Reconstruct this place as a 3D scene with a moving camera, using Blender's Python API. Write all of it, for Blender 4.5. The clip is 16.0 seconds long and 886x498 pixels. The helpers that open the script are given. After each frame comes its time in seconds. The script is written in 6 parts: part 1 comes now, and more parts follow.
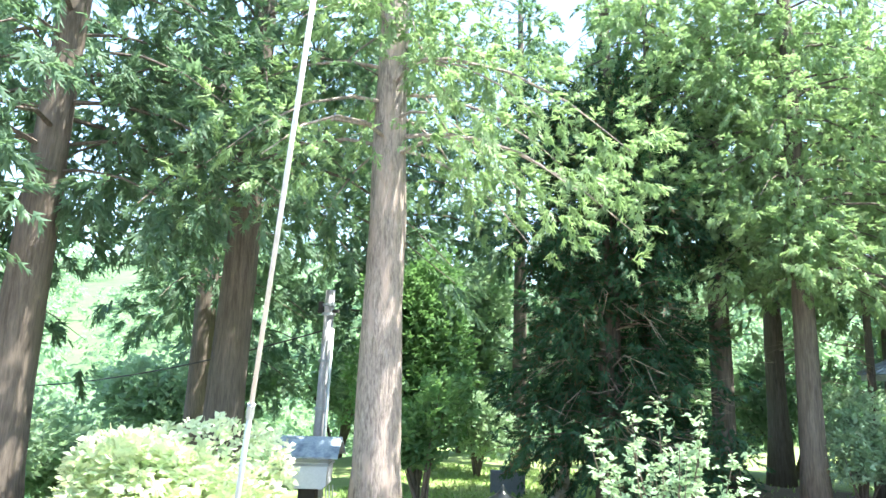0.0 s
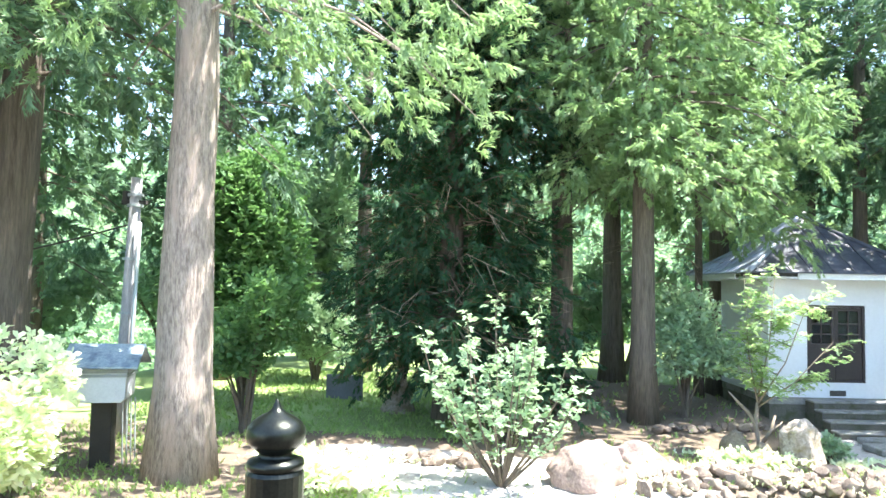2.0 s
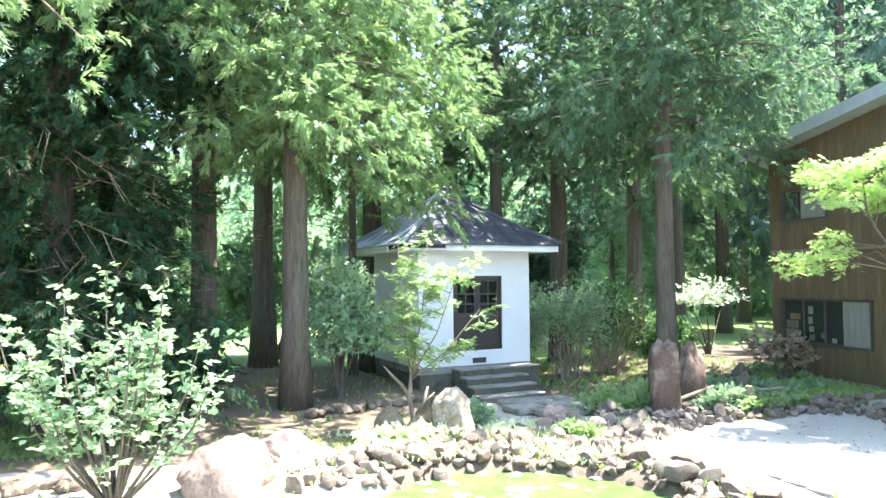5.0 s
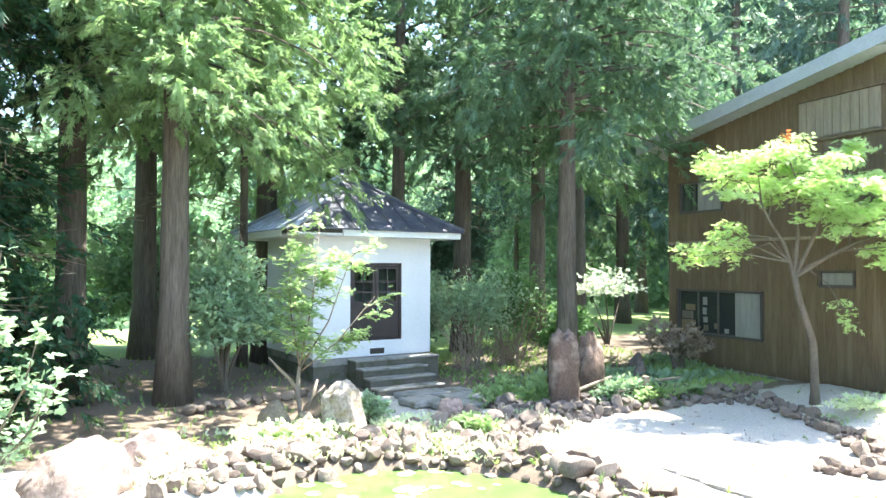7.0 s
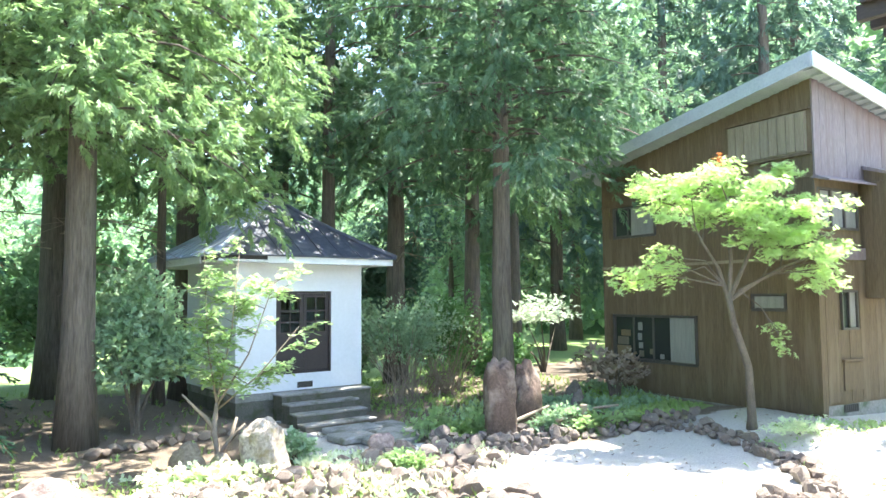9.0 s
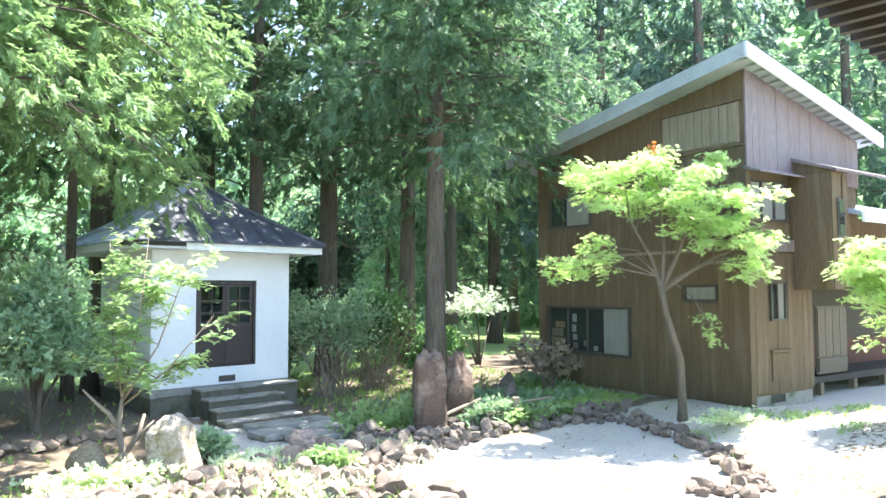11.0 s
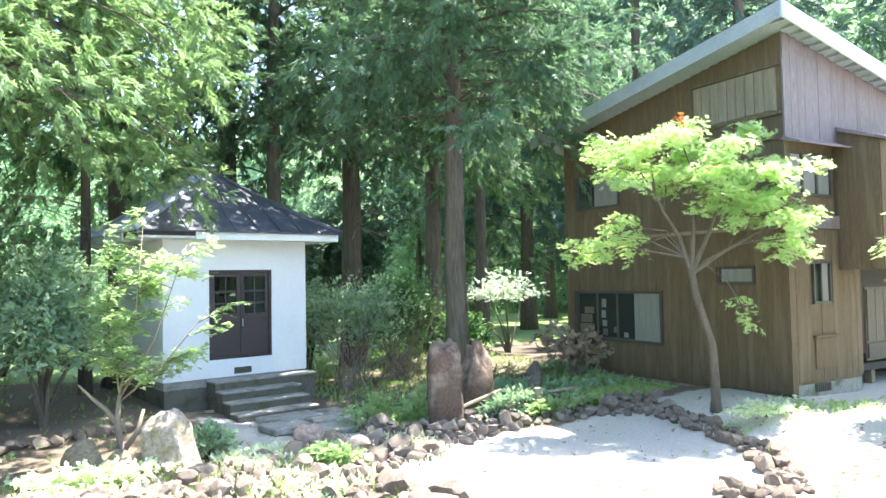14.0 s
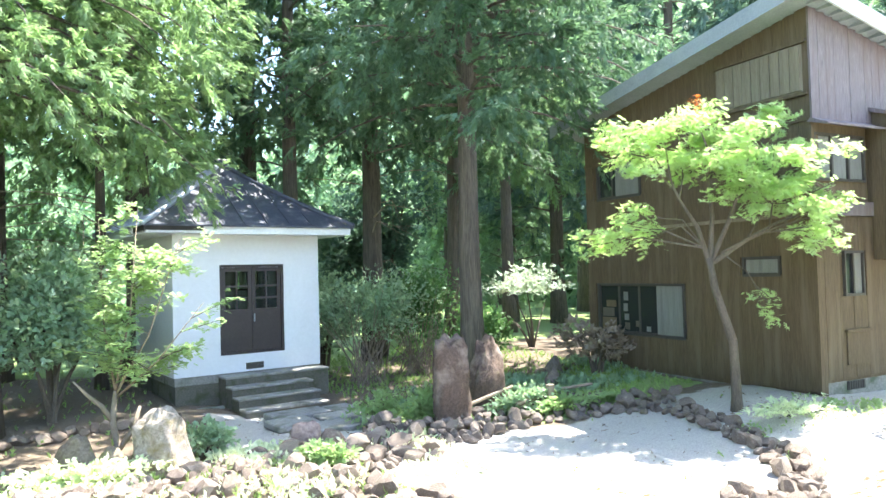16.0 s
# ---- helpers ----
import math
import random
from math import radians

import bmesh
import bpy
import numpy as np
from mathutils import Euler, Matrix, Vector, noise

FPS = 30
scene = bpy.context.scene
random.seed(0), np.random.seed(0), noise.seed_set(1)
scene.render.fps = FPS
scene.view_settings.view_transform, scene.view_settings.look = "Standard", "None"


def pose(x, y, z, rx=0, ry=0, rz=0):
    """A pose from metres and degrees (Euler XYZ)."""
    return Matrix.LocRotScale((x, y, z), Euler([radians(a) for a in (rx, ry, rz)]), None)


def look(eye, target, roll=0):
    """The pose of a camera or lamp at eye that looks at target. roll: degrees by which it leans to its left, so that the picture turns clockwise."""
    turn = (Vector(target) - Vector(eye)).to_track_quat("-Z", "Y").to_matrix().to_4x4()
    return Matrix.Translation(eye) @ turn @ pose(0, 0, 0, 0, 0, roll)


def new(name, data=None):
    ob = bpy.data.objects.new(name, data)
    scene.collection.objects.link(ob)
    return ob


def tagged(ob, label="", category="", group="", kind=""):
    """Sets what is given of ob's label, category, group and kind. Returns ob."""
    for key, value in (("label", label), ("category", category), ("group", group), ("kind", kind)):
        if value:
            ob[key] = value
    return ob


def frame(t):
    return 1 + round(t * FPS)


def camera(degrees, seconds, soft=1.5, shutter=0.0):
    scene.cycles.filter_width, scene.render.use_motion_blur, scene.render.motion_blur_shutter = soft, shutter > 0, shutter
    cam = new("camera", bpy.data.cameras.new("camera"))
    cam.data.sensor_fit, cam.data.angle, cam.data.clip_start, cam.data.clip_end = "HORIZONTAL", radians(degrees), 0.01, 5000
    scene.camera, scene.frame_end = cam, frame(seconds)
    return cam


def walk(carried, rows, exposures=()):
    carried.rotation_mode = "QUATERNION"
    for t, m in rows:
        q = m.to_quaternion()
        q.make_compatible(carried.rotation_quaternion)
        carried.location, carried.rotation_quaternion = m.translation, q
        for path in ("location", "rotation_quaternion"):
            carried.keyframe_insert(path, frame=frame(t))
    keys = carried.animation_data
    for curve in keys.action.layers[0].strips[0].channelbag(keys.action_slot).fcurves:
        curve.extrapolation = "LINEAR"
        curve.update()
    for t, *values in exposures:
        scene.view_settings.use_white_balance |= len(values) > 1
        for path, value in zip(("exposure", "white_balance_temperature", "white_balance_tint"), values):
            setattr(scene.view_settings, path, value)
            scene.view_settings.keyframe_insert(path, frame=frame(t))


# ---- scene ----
cam = camera(63.5, 16.0)

PATH = [
    (0, (1.652, 1.059, 2.984), (0.927, 2.889, 3.341), 1.3),
    (0.5, (1.578, 1.457, 3.023), (1.025, 3.35, 3.354), 0.3),
    (1, (1.614, 1.778, 2.973), (1.161, 3.712, 3.213), 0.8),
    (1.5, (1.723, 2.106, 2.966), (1.315, 4.054, 3.165), 0.7),
    (2, (1.665, 2.438, 2.875), (1.32, 4.405, 2.983), 1.0),
    (2.5, (1.45, 2.79, 2.806), (1.286, 4.782, 2.881), -0.8),
    (3, (1.384, 3.041, 2.755), (1.373, 5.039, 2.846), -1.0),
    (3.5, (1.534, 3.277, 2.692), (1.582, 5.273, 2.815), -1.6),
    (4, (1.603, 3.572, 2.637), (1.809, 5.558, 2.765), -0.4),
    (4.5, (1.721, 3.751, 2.625), (2.048, 5.723, 2.692), -0.5),
    (5, (1.901, 4.024, 2.598), (2.487, 5.934, 2.679), -0.5),
    (5.2, (1.974, 4.126, 2.59), (2.62, 6.017, 2.659), -0.9),
    (7.3, (2.345, 4.608, 2.544), (3.175, 6.426, 2.598), 0.2),
    (7.5, (2.358, 4.627, 2.542), (3.185, 6.448, 2.604), -0.1),
    (8, (2.411, 4.707, 2.534), (3.24, 6.526, 2.601), 0.2),
    (8.5, (2.469, 4.795, 2.524), (3.301, 6.611, 2.622), -0.5),
    (9, (2.63, 5.035, 2.498), (3.612, 6.773, 2.632), -0.4),
    (9.2, (2.66, 5.078, 2.493), (3.663, 6.804, 2.615), -0.5),
    (11.3, (3.126, 5.465, 2.416), (4.253, 7.113, 2.535), -0.2),
    (11.5, (3.179, 5.543, 2.412), (4.308, 7.189, 2.531), -0.4),
    (12, (3.306, 5.568, 2.416), (4.476, 7.19, 2.442), -0.3),
    (12.5, (3.424, 5.493, 2.415), (4.539, 7.152, 2.365), 0.7),
    (13, (3.468, 5.418, 2.442), (4.471, 7.148, 2.4), -1.9),
    (13.5, (3.616, 5.471, 2.436), (4.595, 7.214, 2.5), -1.0),
    (14, (3.794, 5.581, 2.422), (4.811, 7.302, 2.501), -1.1),
    (14.5, (3.942, 5.543, 2.414), (4.922, 7.286, 2.453), -0.4),
    (15, (4.066, 5.52, 2.404), (4.98, 7.299, 2.447), -1.0),
    (15.5, (4.266, 5.569, 2.393), (5.166, 7.354, 2.455), -0.7),
    (16, (4.471, 5.61, 2.409), (5.383, 7.389, 2.472), -1.5),
]
walk(cam, [(t, look(eye, target, roll)) for t, eye, target, roll in PATH],
     exposures=[(0, 2.58), (2.0, 2.70), (5.0, 2.84), (9.0, 2.80), (12.0, 2.72), (16.0, 2.70)])

# ---- world, sun, exposure ----
SUN_DIR = Vector((0.46, 0.03, 1.0)).normalized()
elev = math.asin(SUN_DIR.z)
world = bpy.data.worlds.new("sky")
scene.world = world
world.use_nodes = True
wn = world.node_tree.nodes
sky = wn.new("ShaderNodeTexSky")
sky.sky_type = "NISHITA"
sky.sun_disc = False
sky.sun_elevation = elev
sky.sun_rotation = math.atan2(SUN_DIR.x, SUN_DIR.y)
wn["Background"].inputs["Strength"].default_value = 0.15
world.node_tree.links.new(sky.outputs[0], wn["Background"].inputs["Color"])
sun = new("sun", bpy.data.lights.new("sun", "SUN"))
sun.data.energy = 3.9
sun.data.angle = radians(0.55)
sun.data.color = (1.0, 0.965, 0.9)
sun.matrix_world = look(SUN_DIR * 60, (0, 0, 0))


# ---- materials ----
def mat(name, rough=0.8, metal=0.0):
    m = bpy.data.materials.new(name)
    m.use_nodes = True
    b = m.node_tree.nodes["Principled BSDF"]
    b.inputs["Roughness"].default_value = rough
    b.inputs["Metallic"].default_value = metal
    return m, m.node_tree.nodes, m.node_tree.links, b


def coords(n, l, scale=(1, 1, 1), obj=True):
    tc = n.new("ShaderNodeTexCoord")
    mp = n.new("ShaderNodeMapping")
    mp.inputs["Scale"].default_value = scale
    l.new(tc.outputs["Object" if obj else "Generated"], mp.inputs[0])
    return mp.outputs[0]


def noise_tex(n, l, vec, scale, detail=6, rough=0.6):
    t = n.new("ShaderNodeTexNoise")
    t.inputs["Scale"].default_value = scale
    t.inputs["Detail"].default_value = detail
    t.inputs["Roughness"].default_value = rough
    l.new(vec, t.inputs["Vector"])
    return t.outputs["Fac"]


def ramp(n, l, fac, stops):
    r = n.new("ShaderNodeValToRGB")
    els = r.color_ramp.elements
    while len(els) < len(stops):
        els.new(0.5)
    for e, (p, c) in zip(els, stops):
        e.position = p
        e.color = (*c, 1)
    l.new(fac, r.inputs[0])
    return r.outputs[0]


def mix(n, l, fac, a, b, mode="MIX"):
    m = n.new("ShaderNodeMix")
    m.data_type = "RGBA"
    m.blend_type = mode
    for sock, v in ((m.inputs[0], fac), (m.inputs[6], a), (m.inputs[7], b)):
        if hasattr(v, "is_output"):
            l.new(v, sock)
        elif isinstance(v, (int, float)):
            sock.default_value = v
        else:
            sock.default_value = (*v, 1)
    return m.outputs[2]


def bump(n, l, b, fac, strength=0.5, dist=0.02):
    bp = n.new("ShaderNodeBump")
    bp.inputs["Strength"].default_value = strength
    bp.inputs["Distance"].default_value = dist
    l.new(fac, bp.inputs["Height"])
    l.new(bp.outputs[0], b.inputs["Normal"])


def plain(name, c1, c2, rough=0.8, scale=3.0, metal=0.0, stretch=(1, 1, 1), bumps=0.4, dist=0.01, c3=None, fine=None):
    m, n, l, b = mat(name, rough, metal)
    v = coords(n, l, stretch)
    big = noise_tex(n, l, v, scale, 5)
    small = noise_tex(n, l, v, fine or scale * 9, 8, 0.7)
    col = ramp(n, l, small, [(0.3, c1), (0.7, c2)])
    if c3:
        col = mix(n, l, ramp(n, l, big, [(0.5, (0, 0, 0)), (0.66, (1, 1, 1))]), col, c3)
    else:
        col = mix(n, l, 0.35, col, ramp(n, l, big, [(0.35, c1), (0.65, c2)]))
    l.new(col, b.inputs["Base Color"])
    bump(n, l, b, small, bumps, dist)
    return m


def leaf_mat(name, dark, light, trans=0.35, rough=0.55, yellow=None):
    m, n, l, b = mat(name, rough)
    geo = n.new("ShaderNodeNewGeometry")
    v = coords(n, l)
    big = noise_tex(n, l, v, 0.9, 3)
    rnd = ramp(n, l, geo.outputs["Random Per Island"], [(0.0, dark), (1.0, light)])
    col = mix(n, l, 0.5, rnd, ramp(n, l, big, [(0.38, dark), (0.62, light)]))
    if yellow:
        col = mix(n, l, ramp(n, l, geo.outputs["Random Per Island"], [(0.86, (0, 0, 0)), (0.9, (1, 1, 1))]), col, yellow)
    l.new(col, b.inputs["Base Color"])
    b.inputs["Specular IOR Level"].default_value = 0.35
    tr = n.new("ShaderNodeBsdfTranslucent")
    lite = mix(n, l, 0.55, col, (light[0] * 1.25 + 0.02, light[1] * 1.35 + 0.03, light[2] * 1.0))
    l.new(lite, tr.inputs["Color"])
    ms = n.new("ShaderNodeMixShader")
    ms.inputs[0].default_value = trans
    l.new(b.outputs[0], ms.inputs[1])
    l.new(tr.outputs[0], ms.inputs[2])
    l.new(ms.outputs[0], n["Material Output"].inputs["Surface"])
    return m


# One cedar leaf in a lit and a shaded copy, light put in tone.
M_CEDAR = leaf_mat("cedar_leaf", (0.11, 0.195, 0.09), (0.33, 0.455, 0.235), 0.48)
M_CEDAR_B = leaf_mat("cedar_leaf_shaded", (0.06, 0.125, 0.075), (0.17, 0.27, 0.165), 0.45)
M_DARK = leaf_mat("cypress_leaf", (0.02, 0.065, 0.035), (0.045, 0.12, 0.055), 0.3, yellow=(0.10, 0.06, 0.03))
M_BROAD = leaf_mat("broad_leaf", (0.06, 0.15, 0.065), (0.16, 0.29, 0.11), 0.45)
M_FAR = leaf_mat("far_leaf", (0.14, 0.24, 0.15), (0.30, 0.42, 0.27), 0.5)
# Haze over distant trees is put into this bluish leaf colour.
M_HAZE = leaf_mat("hazed_cedar_leaf", (0.075, 0.14, 0.11), (0.15, 0.235, 0.18), 0.4)
M_MAPLE = leaf_mat("maple_leaf", (0.38, 0.52, 0.22), (0.58, 0.70, 0.38), 0.55)
M_RED = leaf_mat("red_leaf", (0.45, 0.09, 0.03), (0.6, 0.2, 0.05), 0.4)
M_SHRUB = leaf_mat("shrub_leaf", (0.18, 0.30, 0.19), (0.42, 0.54, 0.37), 0.4)
# Pale tone stands in for sunlight on the hedge below the cedar.
M_HYDR = leaf_mat("sunlit_hydrangea_leaf", (0.50, 0.60, 0.36), (0.82, 0.85, 0.66), 0.4)
M_SAP = leaf_mat("sapling_leaf", (0.22, 0.35, 0.16), (0.46, 0.57, 0.32), 0.55)
M_PALE = leaf_mat("pale_leaf", (0.32, 0.42, 0.31), (0.64, 0.69, 0.60), 0.3)
M_GRASS = leaf_mat("grass_blade", (0.17, 0.30, 0.09), (0.40, 0.52, 0.20), 0.4)
M_DRY = plain("dead_twig", (0.17, 0.13, 0.095), (0.38, 0.31, 0.24), 0.9, 8)
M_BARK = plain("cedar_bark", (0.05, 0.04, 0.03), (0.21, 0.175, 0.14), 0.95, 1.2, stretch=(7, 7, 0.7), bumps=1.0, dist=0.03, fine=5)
# Paler copy of the cedar bark; sunlight and dapple put in tone and patches.
M_BARK_L = plain("cedar_bark_sunlit", (0.10, 0.08, 0.068), (0.46, 0.39, 0.345), 0.95, 1.0, stretch=(5, 5, 1.1), bumps=1.0, dist=0.035, c3=(0.40, 0.315, 0.27), fine=5)
M_BARK_M = plain("maple_bark", (0.055, 0.044, 0.033), (0.20, 0.165, 0.125), 0.9, 4, stretch=(2, 2, 0.6), bumps=0.6)
M_PLASTER = plain("white_plaster", (0.70, 0.71, 0.72), (0.80, 0.81, 0.83), 0.85, 1.5, bumps=0.15, dist=0.004)
M_CONC = plain("concrete", (0.20, 0.19, 0.17), (0.36, 0.34, 0.31), 0.95, 2.5, bumps=0.6, c3=(0.12, 0.14, 0.09))
# Lit and shaded step concrete: top light in treads, shade in risers.
M_TREAD = plain("top_lit_worn_concrete", (0.22, 0.21, 0.19), (0.42, 0.40, 0.37), 0.95, 3, bumps=0.6, c3=(0.16, 0.16, 0.12))
M_RISER = plain("shade_dark_mossy_concrete", (0.09, 0.083, 0.066), (0.19, 0.175, 0.14), 0.95, 4, bumps=0.8, c3=(0.08, 0.09, 0.045))
M_DOOR = plain("brown_steel_door", (0.035, 0.026, 0.026), (0.055, 0.042, 0.04), 0.55, 2)
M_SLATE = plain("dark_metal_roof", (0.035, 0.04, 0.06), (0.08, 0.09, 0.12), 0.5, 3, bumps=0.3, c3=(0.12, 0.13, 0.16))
# Same roof metal with reflected sky and sunlight put into the colour.
M_SLATE_P = plain("lit_metal_roof", (0.28, 0.32, 0.42), (0.48, 0.53, 0.64), 0.4, 3, metal=0.25)
M_WHITEM = plain("white_fascia", (0.66, 0.68, 0.66), (0.82, 0.84, 0.82), 0.6, 3)
M_GREYM = plain("grey_soffit", (0.26, 0.30, 0.32), (0.40, 0.44, 0.46), 0.7, 3)
M_WOODB = plain("brown_stained_board", (0.090, 0.062, 0.035), (0.165, 0.118, 0.068), 0.8, 1.1, stretch=(6, 6, 0.5), bumps=0.4, c3=(0.17, 0.127, 0.08))
M_WOODG = plain("grey_weathered_board", (0.14, 0.11, 0.11), (0.30, 0.25, 0.25), 0.8, 1.1, stretch=(6, 6, 0.5), bumps=0.4, c3=(0.20, 0.15, 0.14))
M_WOODP = plain("pale_worn_board", (0.16, 0.125, 0.085), (0.34, 0.285, 0.20), 0.85, 1.5, stretch=(8, 8, 0.5), bumps=0.5)
M_SHUT = plain("dim_worn_board", (0.09, 0.075, 0.055), (0.19, 0.165, 0.125), 0.85, 1.5, stretch=(8, 8, 0.5), bumps=0.5)
M_WOODR = plain("red_brown_board", (0.09, 0.035, 0.028), (0.15, 0.065, 0.05), 0.8, 2)
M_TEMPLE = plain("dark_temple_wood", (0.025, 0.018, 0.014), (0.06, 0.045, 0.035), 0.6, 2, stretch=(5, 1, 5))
M_BRONZE = plain("black_bronze", (0.012, 0.014, 0.012), (0.035, 0.04, 0.032), 0.28, 6, metal=0.75, bumps=0.1)
M_POLE = plain("pale_rope", (0.55, 0.54, 0.52), (0.8, 0.78, 0.76), 0.7, 12)
M_POLE_G = plain("galvanised_pipe", (0.35, 0.40, 0.40), (0.5, 0.55, 0.55), 0.45, 6, metal=0.4)
M_UPOLE = plain("grey_pole_concrete", (0.22, 0.22, 0.23), (0.45, 0.45, 0.46), 0.8, 2, stretch=(3, 3, 0.6))
M_TIN = plain("blue_grey_tin", (0.20, 0.27, 0.34), (0.42, 0.50, 0.56), 0.5, 4, metal=0.2, c3=(0.14, 0.19, 0.26))
M_BOX = plain("pale_box_paint", (0.52, 0.56, 0.60), (0.70, 0.74, 0.78), 0.7, 5)
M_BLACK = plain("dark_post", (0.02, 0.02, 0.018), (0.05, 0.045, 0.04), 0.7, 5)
M_RUST = plain("rusty_stone", (0.075, 0.05, 0.038), (0.17, 0.115, 0.088), 0.9, 2.5, bumps=0.9, dist=0.03, c3=(0.30, 0.23, 0.19))
M_TARP = plain("grey_blue_sheet", (0.12, 0.14, 0.18), (0.2, 0.22, 0.27), 0.7, 3)
M_CURT = plain("pale_curtain", (0.17, 0.17, 0.155), (0.30, 0.30, 0.275), 0.9, 6, stretch=(6, 6, 0.4))
M_FRAME = plain("dark_window_frame", (0.05, 0.045, 0.04), (0.09, 0.08, 0.07), 0.5, 5)
M_CARDB = plain("cardboard", (0.14, 0.10, 0.055), (0.24, 0.18, 0.105), 0.9, 4)
M_LILY = plain("water_lily_leaf", (0.25, 0.38, 0.10), (0.42, 0.52, 0.2), 0.5, 4)
M_MOSSR = plain("mossy_stone", (0.12, 0.095, 0.065), (0.30, 0.25, 0.18), 0.95, 3, bumps=0.8, dist=0.02, c3=(0.28, 0.30, 0.07))


def stone_mat(name, a, b_, c):
    m, n, l, b = mat(name, 0.92)
    v = coords(n, l)
    oi = n.new("ShaderNodeObjectInfo")
    geo = n.new("ShaderNodeNewGeometry")
    add = n.new("ShaderNodeMath")
    l.new(oi.outputs["Random"], add.inputs[0])
    l.new(geo.outputs["Random Per Island"], add.inputs[1])
    fr = n.new("ShaderNodeMath")
    fr.operation = "FRACT"
    l.new(add.outputs[0], fr.inputs[0])
    base = ramp(n, l, fr.outputs[0], [(0.0, a), (0.5, b_), (1.0, c)])
    small = noise_tex(n, l, v, 22, 8, 0.7)
    big = noise_tex(n, l, v, 5, 4)
    col = mix(n, l, 0.55, base, ramp(n, l, small, [(0.3, (0.055, 0.042, 0.034)), (0.7, (0.34, 0.28, 0.24))]))
    col = mix(n, l, ramp(n, l, big, [(0.58, (0, 0, 0)), (0.72, (0.6, 0.6, 0.6))]), col, (0.38, 0.33, 0.25))
    l.new(col, b.inputs["Base Color"])
    bump(n, l, b, small, 0.8, 0.02)
    return m


M_STONE = stone_mat("field_stone", (0.12, 0.08, 0.056), (0.20, 0.152, 0.115), (0.34, 0.285, 0.225))
M_STONE_D = stone_mat("dark_field_stone", (0.10, 0.085, 0.075), (0.17, 0.14, 0.12), (0.25, 0.21, 0.18))


def ground_mat():
    m, n, l, b = mat("yard_ground", 0.97)
    v = coords(n, l)
    big = noise_tex(n, l, v, 0.35, 5)
    mid = noise_tex(n, l, v, 2.2, 6)
    small = noise_tex(n, l, v, 38, 8, 0.75)
    gravel = ramp(n, l, small, [(0.3, (0.36, 0.34, 0.32)), (0.7, (0.66, 0.64, 0.61))])
    soil = ramp(n, l, small, [(0.3, (0.10, 0.075, 0.055)), (0.7, (0.24, 0.19, 0.14))])
    grass = ramp(n, l, small, [(0.3, (0.15, 0.24, 0.07)), (0.7, (0.34, 0.44, 0.17))])
    moss = ramp(n, l, small, [(0.35, (0.06, 0.035, 0.018)), (0.65, (0.21, 0.135, 0.065))])
    at = n.new("ShaderNodeVertexColor")
    at.layer_name = "cover"
    sep = n.new("ShaderNodeSeparateColor")
    l.new(at.outputs[0], sep.inputs[0])

    def mask(chan, hard=0.5):
        s = n.new("ShaderNodeMath")
        s.operation = "ADD"
        l.new(sep.outputs[chan], s.inputs[0])
        t = n.new("ShaderNodeMath")
        t.operation = "MULTIPLY_ADD"
        t.inputs[1].default_value = hard
        t.inputs[2].default_value = -hard * 0.5
        l.new(mid, t.inputs[0])
        l.new(t.outputs[0], s.inputs[1])
        return ramp(n, l, s.outputs[0], [(0.42, (0, 0, 0)), (0.58, (1, 1, 1))])

    col = mix(n, l, mask(1, 0.9), soil, grass)
    col = mix(n, l, mask(0, 0.7), col, gravel)
    col = mix(n, l, mask(2, 1.6), col, mix(n, l, ramp(n, l, noise_tex(n, l, v, 11, 5), [(0.41, (0, 0, 0)), (0.52, (1, 1, 1))]), moss, gravel))
    col = mix(n, l, 0.25, col, ramp(n, l, big, [(0.3, (0.25, 0.22, 0.18)), (0.7, (0.6, 0.58, 0.5))]), "OVERLAY")
    l.new(col, b.inputs["Base Color"])
    bump(n, l, b, small, 0.7, 0.02)
    return m


M_GROUND = ground_mat()


def water_mat():
    m, n, l, b = mat("green_pond_water", 0.08)
    v = coords(n, l)
    big = noise_tex(n, l, v, 1.2, 4)
    l.new(ramp(n, l, big, [(0.35, (0.085, 0.15, 0.045)), (0.7, (0.14, 0.215, 0.07))]), b.inputs["Base Color"])
    b.inputs["IOR"].default_value = 1.33
    bump(n, l, b, noise_tex(n, l, v, 9, 3), 0.08, 0.01)
    return m


M_WATER = water_mat()


def glass_mat():
    m, n, l, b = mat("window_glass", 0.05)
    b.inputs["Base Color"].default_value = (0.035, 0.04, 0.037, 1)
    b.inputs["Specular IOR Level"].default_value = 0.5
    v = coords(n, l)
    bump(n, l, b, noise_tex(n, l, v, 2, 2), 0.03, 0.02)
    return m


M_GLASS = glass_mat()


def clear_mat():
    m, n, l, b = mat("clear_pane_glass", 0.02)
    b.inputs["Base Color"].default_value = (0.80, 0.86, 0.84, 1)
    b.inputs["Transmission Weight"].default_value = 1.0
    b.inputs["IOR"].default_value = 1.1
    return m


M_CLEAR = clear_mat()


# ---- mesh helpers ----
def part(name, bm, material, parent, label="", kind="", smooth=False):
    me = bpy.data.meshes.new(name)
    bm.to_mesh(me)
    bm.free()
    if smooth:
        me.polygons.foreach_set("use_smooth", [True] * len(me.polygons))
    me.materials.append(material)
    ob = new(name, me)
    if parent:
        ob.parent = parent
    if label or kind:
        tagged(ob, label, kind=kind)
    return ob


